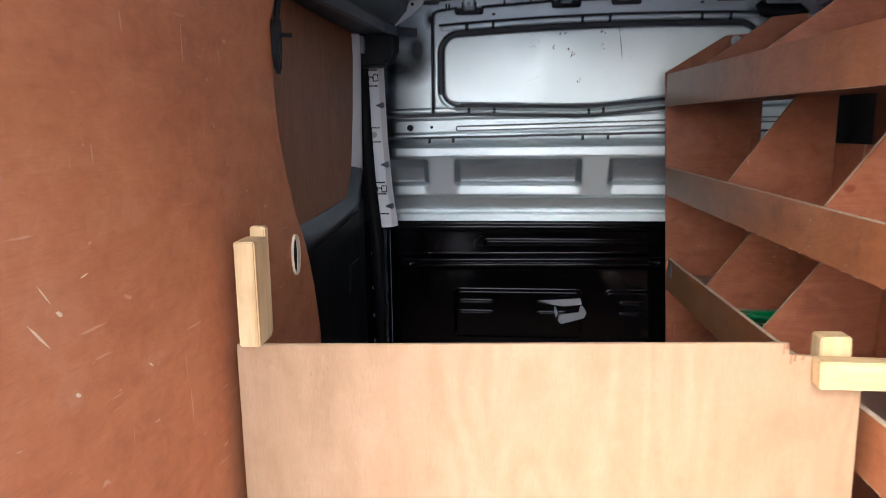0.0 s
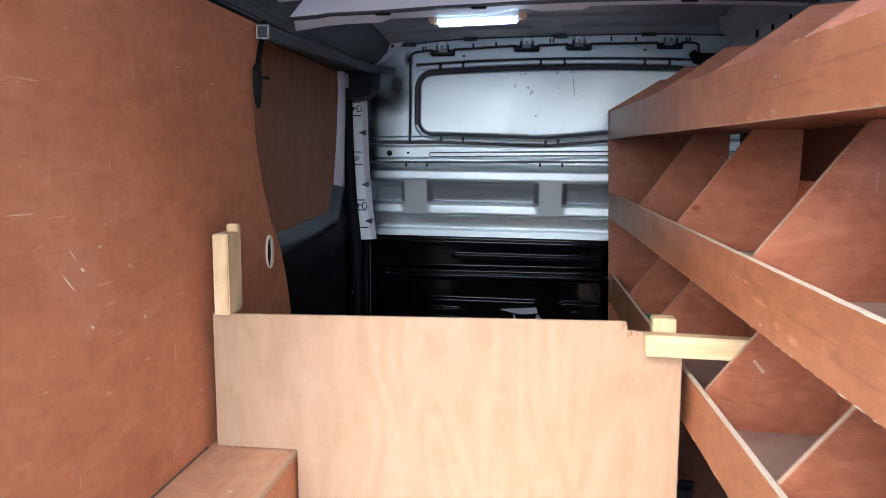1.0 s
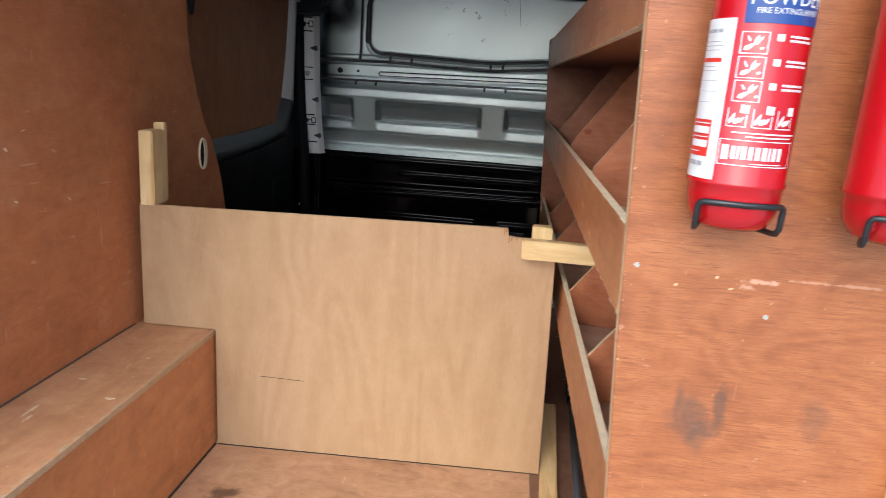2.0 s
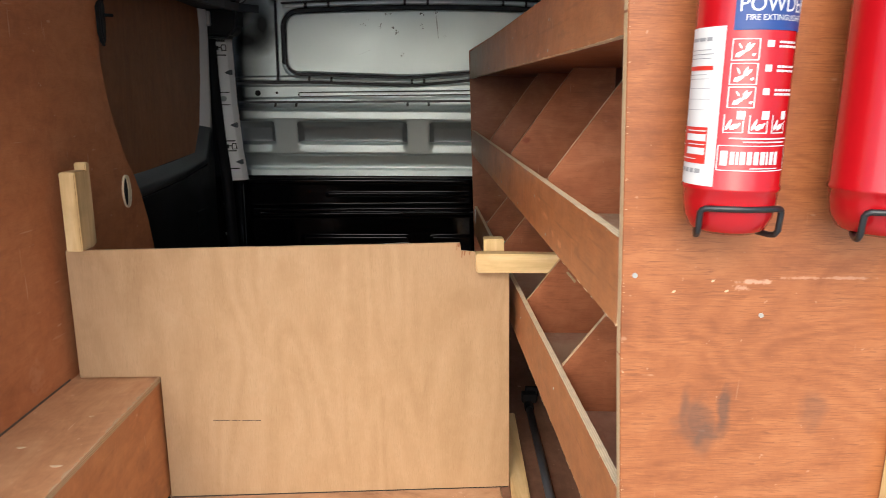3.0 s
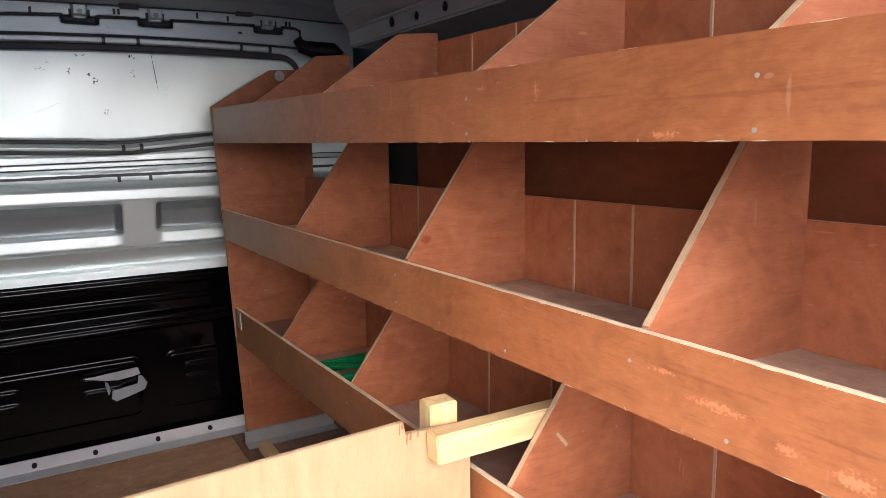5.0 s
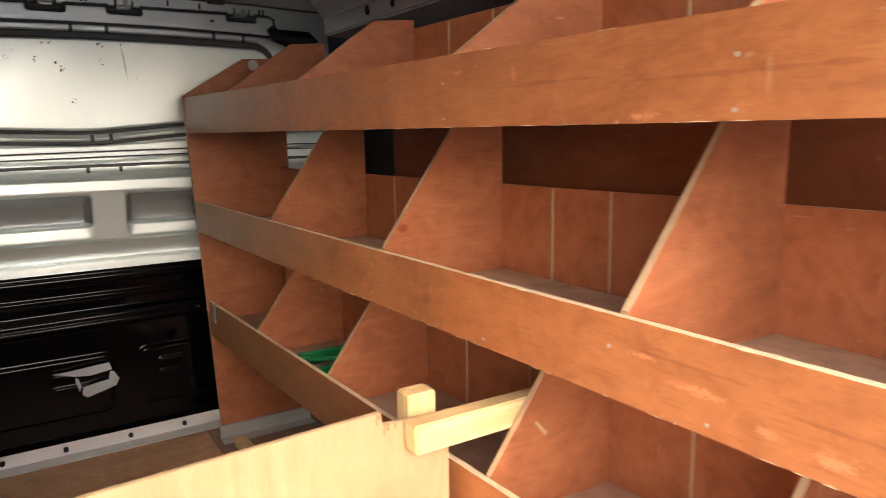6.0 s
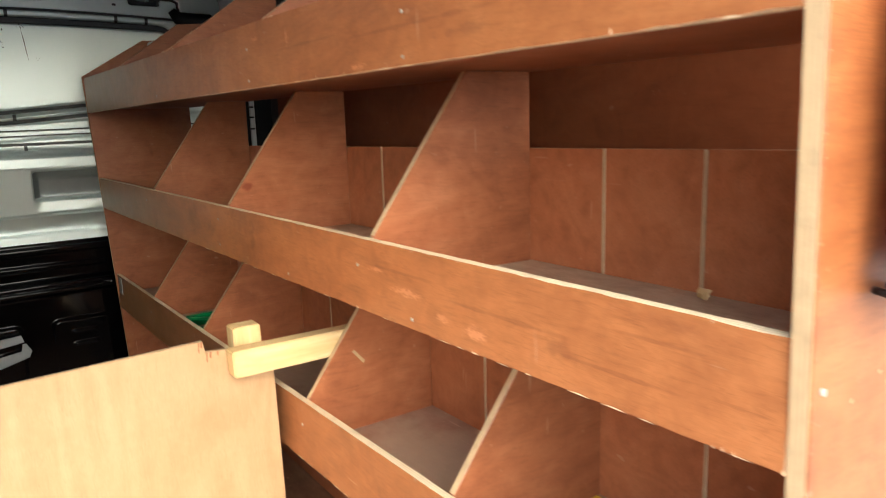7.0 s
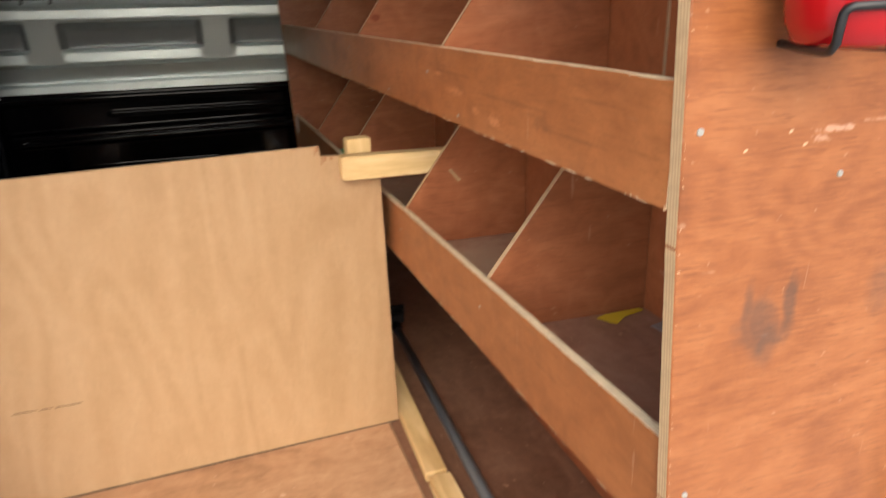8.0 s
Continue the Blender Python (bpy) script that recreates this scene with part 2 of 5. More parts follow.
def edge_material(name, dark, light, axis):
    m, n, l, b = material(name, 0.75)
    w = n.new("ShaderNodeTexWave")
    w.bands_direction = axis
    w.inputs["Scale"].default_value = 95.0
    w.inputs["Distortion"].default_value = 1.5
    w.inputs["Detail"].default_value = 2.0
    v = coords(n, l)
    l.new(v, w.inputs["Vector"])
    chips = noise_of(n, l, v, 60.0, 4)
    col = mixed(n, l, span(n, l, w.outputs["Fac"], 0.3, 0.7, 0.0, 0.8), light, dark)
    col = mixed(n, l, span(n, l, chips, 0.45, 0.7, 0.0, 0.6), col, tuple(c * 0.7 for c in light))
    l.new(col, b.inputs["Base Color"])
    relief(n, l, b, chips, 0.5, 0.003)
    return m


edge_x = edge_material("ply_cut_edge_x", (0.62, 0.48, 0.30), (0.80, 0.66, 0.45), "X")
edge_y = edge_material("ply_cut_edge_y", (0.44, 0.30, 0.17), (0.57, 0.42, 0.245), "Y")
edge_strip = edge_material("ply_cut_edge_strip", (0.40, 0.26, 0.15), (0.56, 0.41, 0.26), "Y")
edge_z = edge_material("ply_cut_edge_z", (0.40, 0.26, 0.14), (0.60, 0.45, 0.27), "Z")


def pine_material(name, along):
    m, n, l, b = material(name, 0.6)
    sc = {"x": (0.6, 9, 9), "y": (9, 0.6, 9), "z": (9, 9, 0.6)}[along]
    v, rnd = shifted(n, l, coords(n, l, sc))
    g = noise_of(n, l, v, 4.0, 5, 0.6, 0.8)
    u, _ = shifted(n, l, coords(n, l))
    dirt = noise_of(n, l, u, 11.0, 5, 0.6)
    col = ramp(n, l, g, [(0.3, (0.56, 0.37, 0.16)), (0.5, (0.70, 0.50, 0.24)), (0.7, (0.78, 0.60, 0.33))])
    col = mixed(n, l, span(n, l, dirt, 0.52, 0.8, 0.0, 0.5), col, (0.42, 0.27, 0.13))
    l.new(col, b.inputs["Base Color"])
    relief(n, l, b, g, 0.3, 0.002)
    return m


pine_x, pine_y, pine_z = (pine_material("sawn_pine_" + a, a) for a in "xyz")


def paint_material(name, color, rough, metal=0.0, wear=0.3, spec=0.5, coat=0.0, marks=()):
    m, n, l, b = material(name, rough, metal, color, spec, coat)
    v = coords(n, l)
    big = noise_of(n, l, v, 4.0, 4, 0.6, 0.5)
    fine = noise_of(n, l, v, 60.0, 4, 0.6)
    col = mixed(n, l, span(n, l, big, 0.3, 0.75, 0.0, wear), color, tuple(c * 0.7 for c in color))
    col = mixed(n, l, span(n, l, fine, 0.5, 0.8, 0.0, wear * 0.5), col, tuple(min(1, c * 1.2 + 0.004) for c in color))
    for place, size, tintc, amount, fn, *ragged in marks:
        col = mixed(n, l, math2(n, l, "MULTIPLY", blot(n, l, place, size, ragged[0] if ragged else 1.5, fn), amount), col, tintc)
    l.new(col, b.inputs["Base Color"])
    l.new(span(n, l, big, 0.3, 0.7, max(0.03, rough - 0.06), rough + 0.08), b.inputs["Roughness"])
    relief(n, l, b, fine, 0.08, 0.0006)
    return m


# dark chips and scrapes in the bulkhead's silver paint: x, z, half lengths, density
CHIPS = (
    (0.047, 1.295, 0.010, 0.012, 0.5), (0.071, 1.316, 0.008, 0.006, 0.4), (0.133, 1.295, 0.007, 0.010, 0.9), (0.158, 1.343, 0.006, 0.004, 0.5), (0.178, 1.344, 0.005, 0.003, 0.4),
    (0.188, 1.285, 0.006, 0.008, 1.0), (0.203, 1.263, 0.009, 0.010, 1.0), (0.316, 1.347, 0.010, 0.009, 1.0), (0.320, 1.298, 0.008, 0.022, 0.6), (0.378, 1.352, 0.012, 0.008, 1.0),
    (0.420, 1.254, 0.010, 0.012, 0.3), (0.229, 1.164, 0.009, 0.010, 0.9), (0.22, 1.440, 0.05, 0.003, 0.5), (0.56, 0.962, 0.03, 0.004, 0.5))
# soft-edged black patches towards the pillar
MARKS = [((-0.550, 2.87, 1.0), (0.190, 0.3, 0.70), (0.010, 0.010, 0.011), 0.97, 8.0, 0.12), ((-0.48, 2.87, 1.225), (0.17, 0.3, 0.085), (0.012, 0.012, 0.013), 0.95, 9.0, 0.15),
          ((-0.405, 2.87, 1.295), (0.085, 0.3, 0.140), (0.012, 0.012, 0.013), 0.95, 9.0, 0.15), ((-0.350, 2.87, 1.410), (0.026, 0.3, 0.045), (0.012, 0.012, 0.013), 0.97, 20.0, 0.12)]
silver = paint_material("silver_body_paint", (0.80, 0.88, 0.875), 0.47, 0.85, 0.10, 0.5, 0.0, MARKS)
silver_plain = paint_material("silver_roof_paint", (0.42, 0.43, 0.45), 0.45, 0.3, 0.25)
# greyer silver that carries the shade of the bulkhead pockets
pocket_shade = paint_material("pocket_shade_silver", (0.36, 0.385, 0.39), 0.45, 0.75, 0.35)
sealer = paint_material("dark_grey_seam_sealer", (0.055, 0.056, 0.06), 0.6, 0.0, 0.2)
black_gloss = paint_material("black_gloss_paint", (0.0018, 0.0018, 0.0024), 0.10, 0.0, 0.3, 0.30)
white_metal = paint_material("pale_primer_metal", (0.62, 0.62, 0.63), 0.5, 0.1, 0.2)
primer_white = paint_material("white_primed_metal", (0.80, 0.80, 0.80), 0.45, 0.0, 0.12)
zinc = paint_material("galvanised_steel", (0.45, 0.46, 0.46), 0.42, 0.6, 0.3)
plastic_black = paint_material("black_plastic", (0.006, 0.0065, 0.0075), 0.5, 0.0, 0.3, 0.22)
plastic_grey = paint_material("slate_grey_plastic", (0.080, 0.092, 0.102), 0.36, 0.0, 0.2, 0.3)
slate_cant = paint_material("dark_slate_trim", (0.022, 0.026, 0.032), 0.42, 0.0, 0.3, 0.4)
slate_track = paint_material("slate_painted_track", (0.085, 0.095, 0.108), 0.40, 0.2, 0.25, 0.45)
cap_tan = paint_material("tan_plastic_cap", (0.36, 0.22, 0.14), 0.45, 0.0, 0.2)
rubber = paint_material("black_rubber_seal", (0.004, 0.004, 0.005), 0.65, 0.0, 0.2, 0.2)
dark_roof = paint_material("grey_roof_skin", (0.40, 0.41, 0.43), 0.42, 0.4, 0.35)
bow_silver = paint_material("bright_silver_bow_paint", (0.88, 0.91, 0.92), 0.55, 0.05, 0.10)
red_paint = paint_material("red_gloss_enamel", (0.37, 0.0045, 0.008), 0.24, 0.0, 0.15, 0.45, 0.15)
wire_black = paint_material("black_coated_wire", (0.012, 0.012, 0.013), 0.35)
tube_grey = paint_material("grey_blue_tube", (0.17, 0.195, 0.22), 0.34, 0.35, 0.3)
green_plastic = paint_material("green_plastic", (0.004, 0.19, 0.06), 0.35, 0.0, 0.2)
label_white = paint_material("white_label", (0.62, 0.62, 0.61), 0.5, 0.0, 0.06)
label_blue = paint_material("blue_label", (0.012, 0.045, 0.19), 0.4, 0.0, 0.05)
label_red = paint_material("red_print", (0.55, 0.03, 0.02), 0.4, 0.0, 0.05)
label_grey = paint_material("grey_print", (0.28, 0.28, 0.29), 0.5, 0.0, 0.05)
yellow_tape = paint_material("yellow_tape", (0.66, 0.52, 0.03), 0.45, 0.0, 0.1)
tape_clear = paint_material("silvery_foil_tape", (0.42, 0.45, 0.47), 0.35, 0.2, 0.6)
dirt_brown = paint_material("brown_ingrained_dirt", (0.10, 0.07, 0.05), 0.85, 0.0, 0.5)
joint_dark = paint_material("black_brown_joint", (0.030, 0.022, 0.016), 0.9, 0.0, 0.5)
chip_dark = paint_material("dark_bare_chip", (0.055, 0.05, 0.045), 0.6)
splinter_pale = paint_material("pale_raw_splinter", (0.60, 0.40, 0.25), 0.8, 0.0, 0.4)
torn_wood = paint_material("brown_torn_wood", (0.30, 0.13, 0.06), 0.8, 0.0, 0.4)
steel = paint_material("bright_screw_steel", (0.40, 0.40, 0.375), 0.38, 0.4, 0.35)
pencil = paint_material("pencil_line", (0.10, 0.06, 0.035), 0.7, 0.0, 0.2)
concrete = paint_material("pale_bounce_ground", (0.42, 0.415, 0.40), 0.9, 0.0, 0.5)
lamp_m, lamp_n, lamp_l, lamp_b = material("lit_led_diffuser", 0.4, color=(0.9, 0.9, 0.9))
lamp_b.inputs["Emission Color"].default_value = (0.80, 0.95, 1.0, 1)
lamp_b.inputs["Emission Strength"].default_value = 2.2


# ---- mesh helpers ----
def face(bm, pts, mi=0):
    f = bm.faces.new([bm.verts.new(p) for p in pts])
    f.material_index = mi
    return f


def hexa(bm, c, mi=(0, 0, 0, 0, 0, 0)):
    """Eight corners: the low four, then the high four, both round the same way. mi: low, high, then the four sides."""
    v = [bm.verts.new(p) for p in c]
    for k, ids in enumerate(((3, 2, 1, 0), (4, 5, 6, 7), (0, 1, 5, 4), (1, 2, 6, 5), (2, 3, 7, 6), (3, 0, 4, 7))):
        bm.faces.new([v[i] for i in ids]).material_index = mi[k]


def box(bm, x0, x1, y0, y1, z0, z1, mi=(0, 0, 0, 0, 0, 0)):
    """mi: materials of bottom, top, rear (-y), right (+x), front (+y), left (-x)."""
    hexa(bm, [(x0, y0, z0), (x1, y0, z0), (x1, y1, z0), (x0, y1, z0), (x0, y0, z1), (x1, y0, z1), (x1, y1, z1), (x0, y1, z1)], mi)


def prism(bm, pts, lo, hi, at, cap=0, side=0):
    """A flat outline drawn out from lo to hi. at(a, b, h) gives the corner."""
    a = [bm.verts.new(at(p, q, lo)) for p, q in pts]
    b = [bm.verts.new(at(p, q, hi)) for p, q in pts]
    bm.faces.new(a).material_index = cap
    bm.faces.new(b[::-1]).material_index = cap
    for k in range(len(pts)):
        j = (k + 1) % len(pts)
        bm.faces.new((a[j], a[k], b[k], b[j])).material_index = side


def tube(bm, pts, r, n=10, mi=0):
    """A round bar along pts."""
    rings = []
    pts = [Vector(p) for p in pts]
    for k, p in enumerate(pts):
        d = (pts[min(k + 1, len(pts) - 1)] - pts[max(k - 1, 0)]).normalized()
        s = d.cross(Vector((0.31, 0.17, 0.93))).normalized()
        u = s.cross(d)
        rad = r[k] if isinstance(r, (list, tuple)) else r
        rings.append([bm.verts.new(p + rad * (math.cos(2 * math.pi * i / n) * s + math.sin(2 * math.pi * i / n) * u)) for i in range(n)])
    for a, b in zip(rings, rings[1:]):
        for i in range(n):
            f = bm.faces.new((a[i], a[(i + 1) % n], b[(i + 1) % n], b[i]))
            f.smooth, f.material_index = True, mi
    for ring in (rings[0], rings[-1]):
        bm.faces.new(ring).material_index = mi


def turned(bm, cx, cy, prof, n=40, mi=0):
    """A turned body round an upright axis; prof: rows of radius, height."""
    rings = [[bm.verts.new((cx + r * math.cos(2 * math.pi * i / n), cy + r * math.sin(2 * math.pi * i / n), z)) for i in range(n)] for r, z in prof]
    for a, b in zip(rings, rings[1:]):
        for i in range(n):
            f = bm.faces.new((a[i], a[(i + 1) % n], b[(i + 1) % n], b[i]))
            f.smooth, f.material_index = True, mi
    bm.faces.new(rings[0]).material_index = mi
    bm.faces.new(rings[-1]).material_index = mi


def part(name, bm, mats, parent=None, label="", bevel=0.0, segments=1):
    """Links a bmesh, drawn in the world's metres, as one mesh object under its thing or part."""
    bmesh.ops.recalc_face_normals(bm, faces=bm.faces)
    if bevel:
        bmesh.ops.bevel(bm, geom=list(bm.edges), offset=bevel, segments=segments, affect="EDGES", clamp_overlap=True)
    base = parent.matrix_world.translation.copy() if parent else Vector()
    if parent and parent.parent:
        base = parent.location + parent.parent.location
    elif parent:
        base = parent.location.copy()
    if base.length:
        bmesh.ops.translate(bm, verts=bm.verts, vec=-base)
    me = bpy.data.meshes.new(name)
    bm.to_mesh(me)
    bm.free()
    for m in (mats if isinstance(mats, (list, tuple)) else [mats]):
        me.materials.append(m)
    ob = new(name, me)
    if parent:
        ob.parent = parent
    if label:
        tagged(ob, label)
    return ob


def thing(name, base, label, category, group="", kind=""):
    ob = new(name)
    ob.location = base
    ob.empty_display_size = 0.1
    return tagged(ob, label, category, group, kind)


def along(a, b, t):
    return tuple(p + (q - p) * t for p, q in zip(a, b))


# ---- ground outside and the van's shell ----
# unseen ground, kept pale so that daylight bounces up onto the roof
bm = bmesh.new()
face(bm, [(-400, -400, -0.62), (400, -400, -0.62), (400, 400, -0.62), (-400, 400, -0.62)])
tagged(part("ground", bm, concrete), "unseen pale ground that bounces daylight up into the van", "ground", kind="structure")

REAR, FRONT = 0.20, 2.93
floor = tagged(new("floor"), "scuffed reddish plywood van floor", "floor", kind="structure")
bm = bmesh.new()
box(bm, -0.62, 0.538, REAR, 2.835, -0.012, 0.0, (0, 0, 1, 1, 1, 1))
part("floor_board", bm, [ply_floor, edge_z], floor)
bm = bmesh.new()
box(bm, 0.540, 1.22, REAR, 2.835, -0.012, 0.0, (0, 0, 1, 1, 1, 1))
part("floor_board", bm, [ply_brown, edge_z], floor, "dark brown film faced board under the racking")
bm = bmesh.new()
box(bm, -0.75, 1.26, REAR - 0.02, FRONT, -0.05, -0.014)
part("floor_pan", bm, silver_plain, floor, "silver metal floor pan")

ceiling = tagged(new("ceiling"), "grey metal van roof with pressed cross ribs", "ceiling", kind="structure")
ROOF = 1.515
# height of the joint between roof and bulkhead across the van
JOIN = [1.450, 1.461, 1.478, 1.491, 1.496, 1.501, 1.505, 1.510, 1.510, 1.503]
bm = bmesh.new()
box(bm, -0.76, 1.26, REAR, FRONT, ROOF, ROOF + 0.02)
part("roof_skin", bm, dark_roof, ceiling)


BOW_X = [-0.60, -0.50, -0.40, -0.365, -0.335, -0.27, -0.235, -0.205, -0.055, 0.062, 0.165, 0.185, 0.222, 0.345, 0.37, 0.60, 0.80, 0.90, 1.0]
BOW_LIFT = np.interp(BOW_X, [-0.60, -0.40, -0.378, -0.222, -0.09, 0.042, 0.15, 0.31, 0.60, 0.80, 1.0], [-0.040, -0.026, -0.021, -0.016, -0.007, -0.003, 0.003, 0.008, 0.010, 0.005, -0.006])
# lower edge of the forward bow, stepped where lamp and brackets sit
BOW_FOOT = np.interp(BOW_X, [-0.60, -0.42, -0.335, -0.235, -0.205, -0.055, 0.062, 0.185, 0.222, 0.345, 0.37, 0.66, 1.0], [1.335, 1.364, 1.371, 1.374, 1.385, 1.389, 1.392, 1.408, 1.401, 1.402, 1.413, 1.415, 1.402])


def lofted(rows, label, mat):
    """A sheet through rows of points across the roof, closed at both ends."""
    bm = bmesh.new()
    rows = [[bm.verts.new(p) for p in row] for row in rows]
    for a, b in zip(rows, rows[1:]):
        for k in range(len(a) - 1):
            bm.faces.new((a[k], a[k + 1], b[k + 1], b[k]))
    bm.faces.new(rows[0])
    bm.faces.new(rows[-1])
    return part("roof_rib", bm, mat, ceiling, label, 0.0025, 2)


def rib(prof, label, mat):
    """A pressed bow across the roof, crowned in its middle. prof: rows of y and drop below the roof skin."""
    return lofted([[(x, y, min(ROOF - 0.0005, ROOF - drop + (dz if drop > 0.01 else 0))) for y, drop in prof] for x, dz in zip(BOW_X, BOW_LIFT)], label, mat)


def roof_z(x, y):
    """The roof falls towards the bulkhead, most at its sides."""
    join = float(np.interp(x, [-0.5, -0.42, -0.30, -0.18, -0.06, 0.06, 0.31, 0.55, 0.79, 1.0], JOIN))
    return 1.512 + (join - 1.512) * min(1.0, max(0.0, (y - 1.96) / 0.90))


bm = bmesh.new()
across = [-0.62 + 0.06 * k for k in range(31)]
rows = [[bm.verts.new((x, y, roof_z(x, y))) for x in across] for y in (1.90, 1.96, 2.10, 2.30, 2.50, 2.70, 2.872)]
for a, b in zip(rows, rows[1:]):
    for k in range(len(across) - 1):
        bm.faces.new((a[k], a[k + 1], b[k + 1], b[k])).smooth = True
part("front_roof", bm, dark_roof, ceiling, "grey painted roof falling towards the bulkhead")
for y, x0, x1 in ((2.18, -0.30, 0.30), (2.18, 0.42, 0.86), (2.42, -0.38, 0.92), (2.64, -0.40, 0.20), (2.64, 0.32, 0.90)):
    bm = bmesh.new()
    cuts = [x0 + (x1 - x0) * k / 10 for k in range(11)]
    rows = [[bm.verts.new((x, y + dy, roof_z(x, y + dy) - d)) for dy, d in ((-0.032, -0.002), (-0.018, 0.010), (0.018, 0.010), (0.032, -0.002))] for x in cuts]
    for a, b in zip(rows, rows[1:]):
        for k in range(3):
            bm.faces.new((a[k], a[k + 1], b[k + 1], b[k]))
    bm.faces.new(rows[0])
    bm.faces.new(rows[-1])
    part("roof_bead", bm, dark_roof, ceiling, "dark pressed bead in the roof skin", 0.003, 2)
for x in (-0.34, -0.07, 0.32, 0.69):
    z = roof_z(x, 2.85)
    bm = bmesh.new()
    box(bm, x - 0.030, x + 0.030, 2.828, 2.852, z - 0.013, z + 0.003)
    part("roof_clip", bm, sealer, ceiling, "dark clip between roof and bulkhead", 0.004)
bm = bmesh.new()
for x0, x1 in zip(across[3:], across[4:]):
    z0, z1 = roof_z(x0, 2.86), roof_z(x1, 2.86)
    hexa(bm, [(x0, 2.856, z0 - 0.004), (x1, 2.856, z1 - 0.004), (x1, 2.866, z1 - 0.004), (x0, 2.866, z0 - 0.004), (x0, 2.856, z0 + 0.003), (x1, 2.856, z1 + 0.003), (x1, 2.866, z1 + 0.003), (x0, 2.866, z0 + 0.003)])
part("roof_seam", bm, sealer, ceiling, "dark sealed joint along the bulkhead")
# unseen header, added to hold back high daylight from the upper walls
bm = bmesh.new()
prism(bm, [(REAR - 0.03, 1.500), (REAR + 0.03, 1.495), (REAR + 0.06, 1.505), (REAR + 0.06, ROOF), (REAR - 0.03, ROOF + 0.02)], -0.76, 1.26, lambda a, b, h: (h, a, b))
part("unseen_rear_header", bm, silver_plain, ceiling, "unseen silver header added over the rear opening", 0.008, 2)
rib([(1.40, 0.0), (1.415, 0.085), (1.43, 0.092), (1.585, 0.092), (1.60, 0.085), (1.612, 0.012), (1.688, 0.012), (1.69, 0.0)], "silver pressed roof bow with a deep groove", bow_silver)
lofted([[(x, 1.694, ROOF - 0.0005), (x, 1.696, 1.404 + dz), (x, 1.704, 1.402 + dz), (x, 1.713, 1.405 + dz), (x, 1.720, 1.411 + dz), (x, 1.785, foot + 0.001), (x, 1.793, foot), (x, 1.800, foot + 0.004),
         (x, 1.825, foot + 0.055), (x, 1.88, 1.480), (x, 1.93, ROOF - 0.0005)] for x, dz, foot in zip(BOW_X, BOW_LIFT, BOW_FOOT)], "silver pressed roof bow with a stepped lower edge", bow_silver)
# dark sealer along the lip between the two pressings, with rubber pads on it
bm = bmesh.new()
for (x0, d0), (x1, d1) in zip(zip(BOW_X, BOW_LIFT), zip(BOW_X[1:], BOW_LIFT[1:])):
    za, zb = ROOF - 0.112 + d0, ROOF - 0.112 + d1
    hexa(bm, [(x0, 1.694, za - 0.004), (x0, 1.713, za - 0.004), (x0, 1.713, za + 0.003), (x0, 1.694, za + 0.003), (x1, 1.694, zb - 0.004), (x1, 1.713, zb - 0.004), (x1, 1.713, zb + 0.003), (x1, 1.694, zb + 0.003)])
part("bow_seam", bm, sealer, ceiling, "dark sealer line between the roof pressings")
for x, y in ((-0.21, 1.704), (0.06, 1.704), (0.62, 1.704)):
    z = ROOF - 0.114 + float(np.interp(x, BOW_X, BOW_LIFT))
    bm = bmesh.new()
    box(bm, x - 0.022, x + 0.022, y - 0.010, y + 0.010, z - 0.007, z + 0.002)
    part("bow_pad", bm, rubber, ceiling, "small dark pad on the seam", 0.003)

wall_right = tagged(new("wall_right"), "grey metal van side behind the racking", "wall", kind="structure")
bm = bmesh.new()
box(bm, 1.22, 1.26, REAR, FRONT, -0.02, ROOF)
part("side_skin", bm, sealer, wall_right)
bm = bmesh.new()
prism(bm, [(0.945, 1.365), (0.94, 1.42), (0.90, 1.465), (0.89, ROOF), (1.22, ROOF), (1.22, 1.365)], REAR, 2.52, lambda a, b, h: (a, h, b))
cant = part("cant_rail", bm, dark_roof, wall_right, "grey painted box rail under the roof edge", 0.006, 2)
for y, z, r in ((2.20, 1.400, 0.014), (2.05, 1.395, 0.010), (1.90, 1.394, 0.012), (1.75, 1.392, 0.008), (1.55, 1.392, 0.012), (1.30, 1.392, 0.012)):
    bm = bmesh.new()
    prism(bm, [(y + 0.8 * r * math.cos(a * math.pi / 8), z + r * math.sin(a * math.pi / 8)) for a in range(16)], 0.9385, 0.947, lambda a, b, h: (h, a, b))
    part("rail_hole", bm, rubber, wall_right, "dark round hole in the rail")
bm = bmesh.new()
box(bm, 1.10, 1.22, 2.80, 2.90, 0.1, 1.34)
part("side_pillar", bm, plastic_black, wall_right, "dark upright side pillar", 0.012, 2)
bm = bmesh.new()
box(bm, 1.122, 1.142, 2.790, 2.799, 0.60, 1.34)
part("pillar_strip", bm, white_metal, wall_right, "pale primed strip on the pillar", 0.002)
for z in (1.075, 1.035, 0.99, 0.80):
    bm = bmesh.new()
    box(bm, 1.120, 1.136, 2.786, 2.7895, z - 0.003, z + 0.003)
    part("strip_seam", bm, rubber, wall_right, "dark seam across the strip")
bm = bmesh.new()
box(bm, 0.95, 0.962, 0.30, 2.08, 0.03, 1.30, (1, 1, 0, 0, 0, 0))
part("side_lining", bm, [ply_dark, edge_x], wall_right, "dark brown plywood side lining")

# ---- bulkhead: pressed silver sheet above, black below ----
wall_front = tagged(new("wall_front"), "pressed steel bulkhead, silver above and black below", "wall", kind="structure")


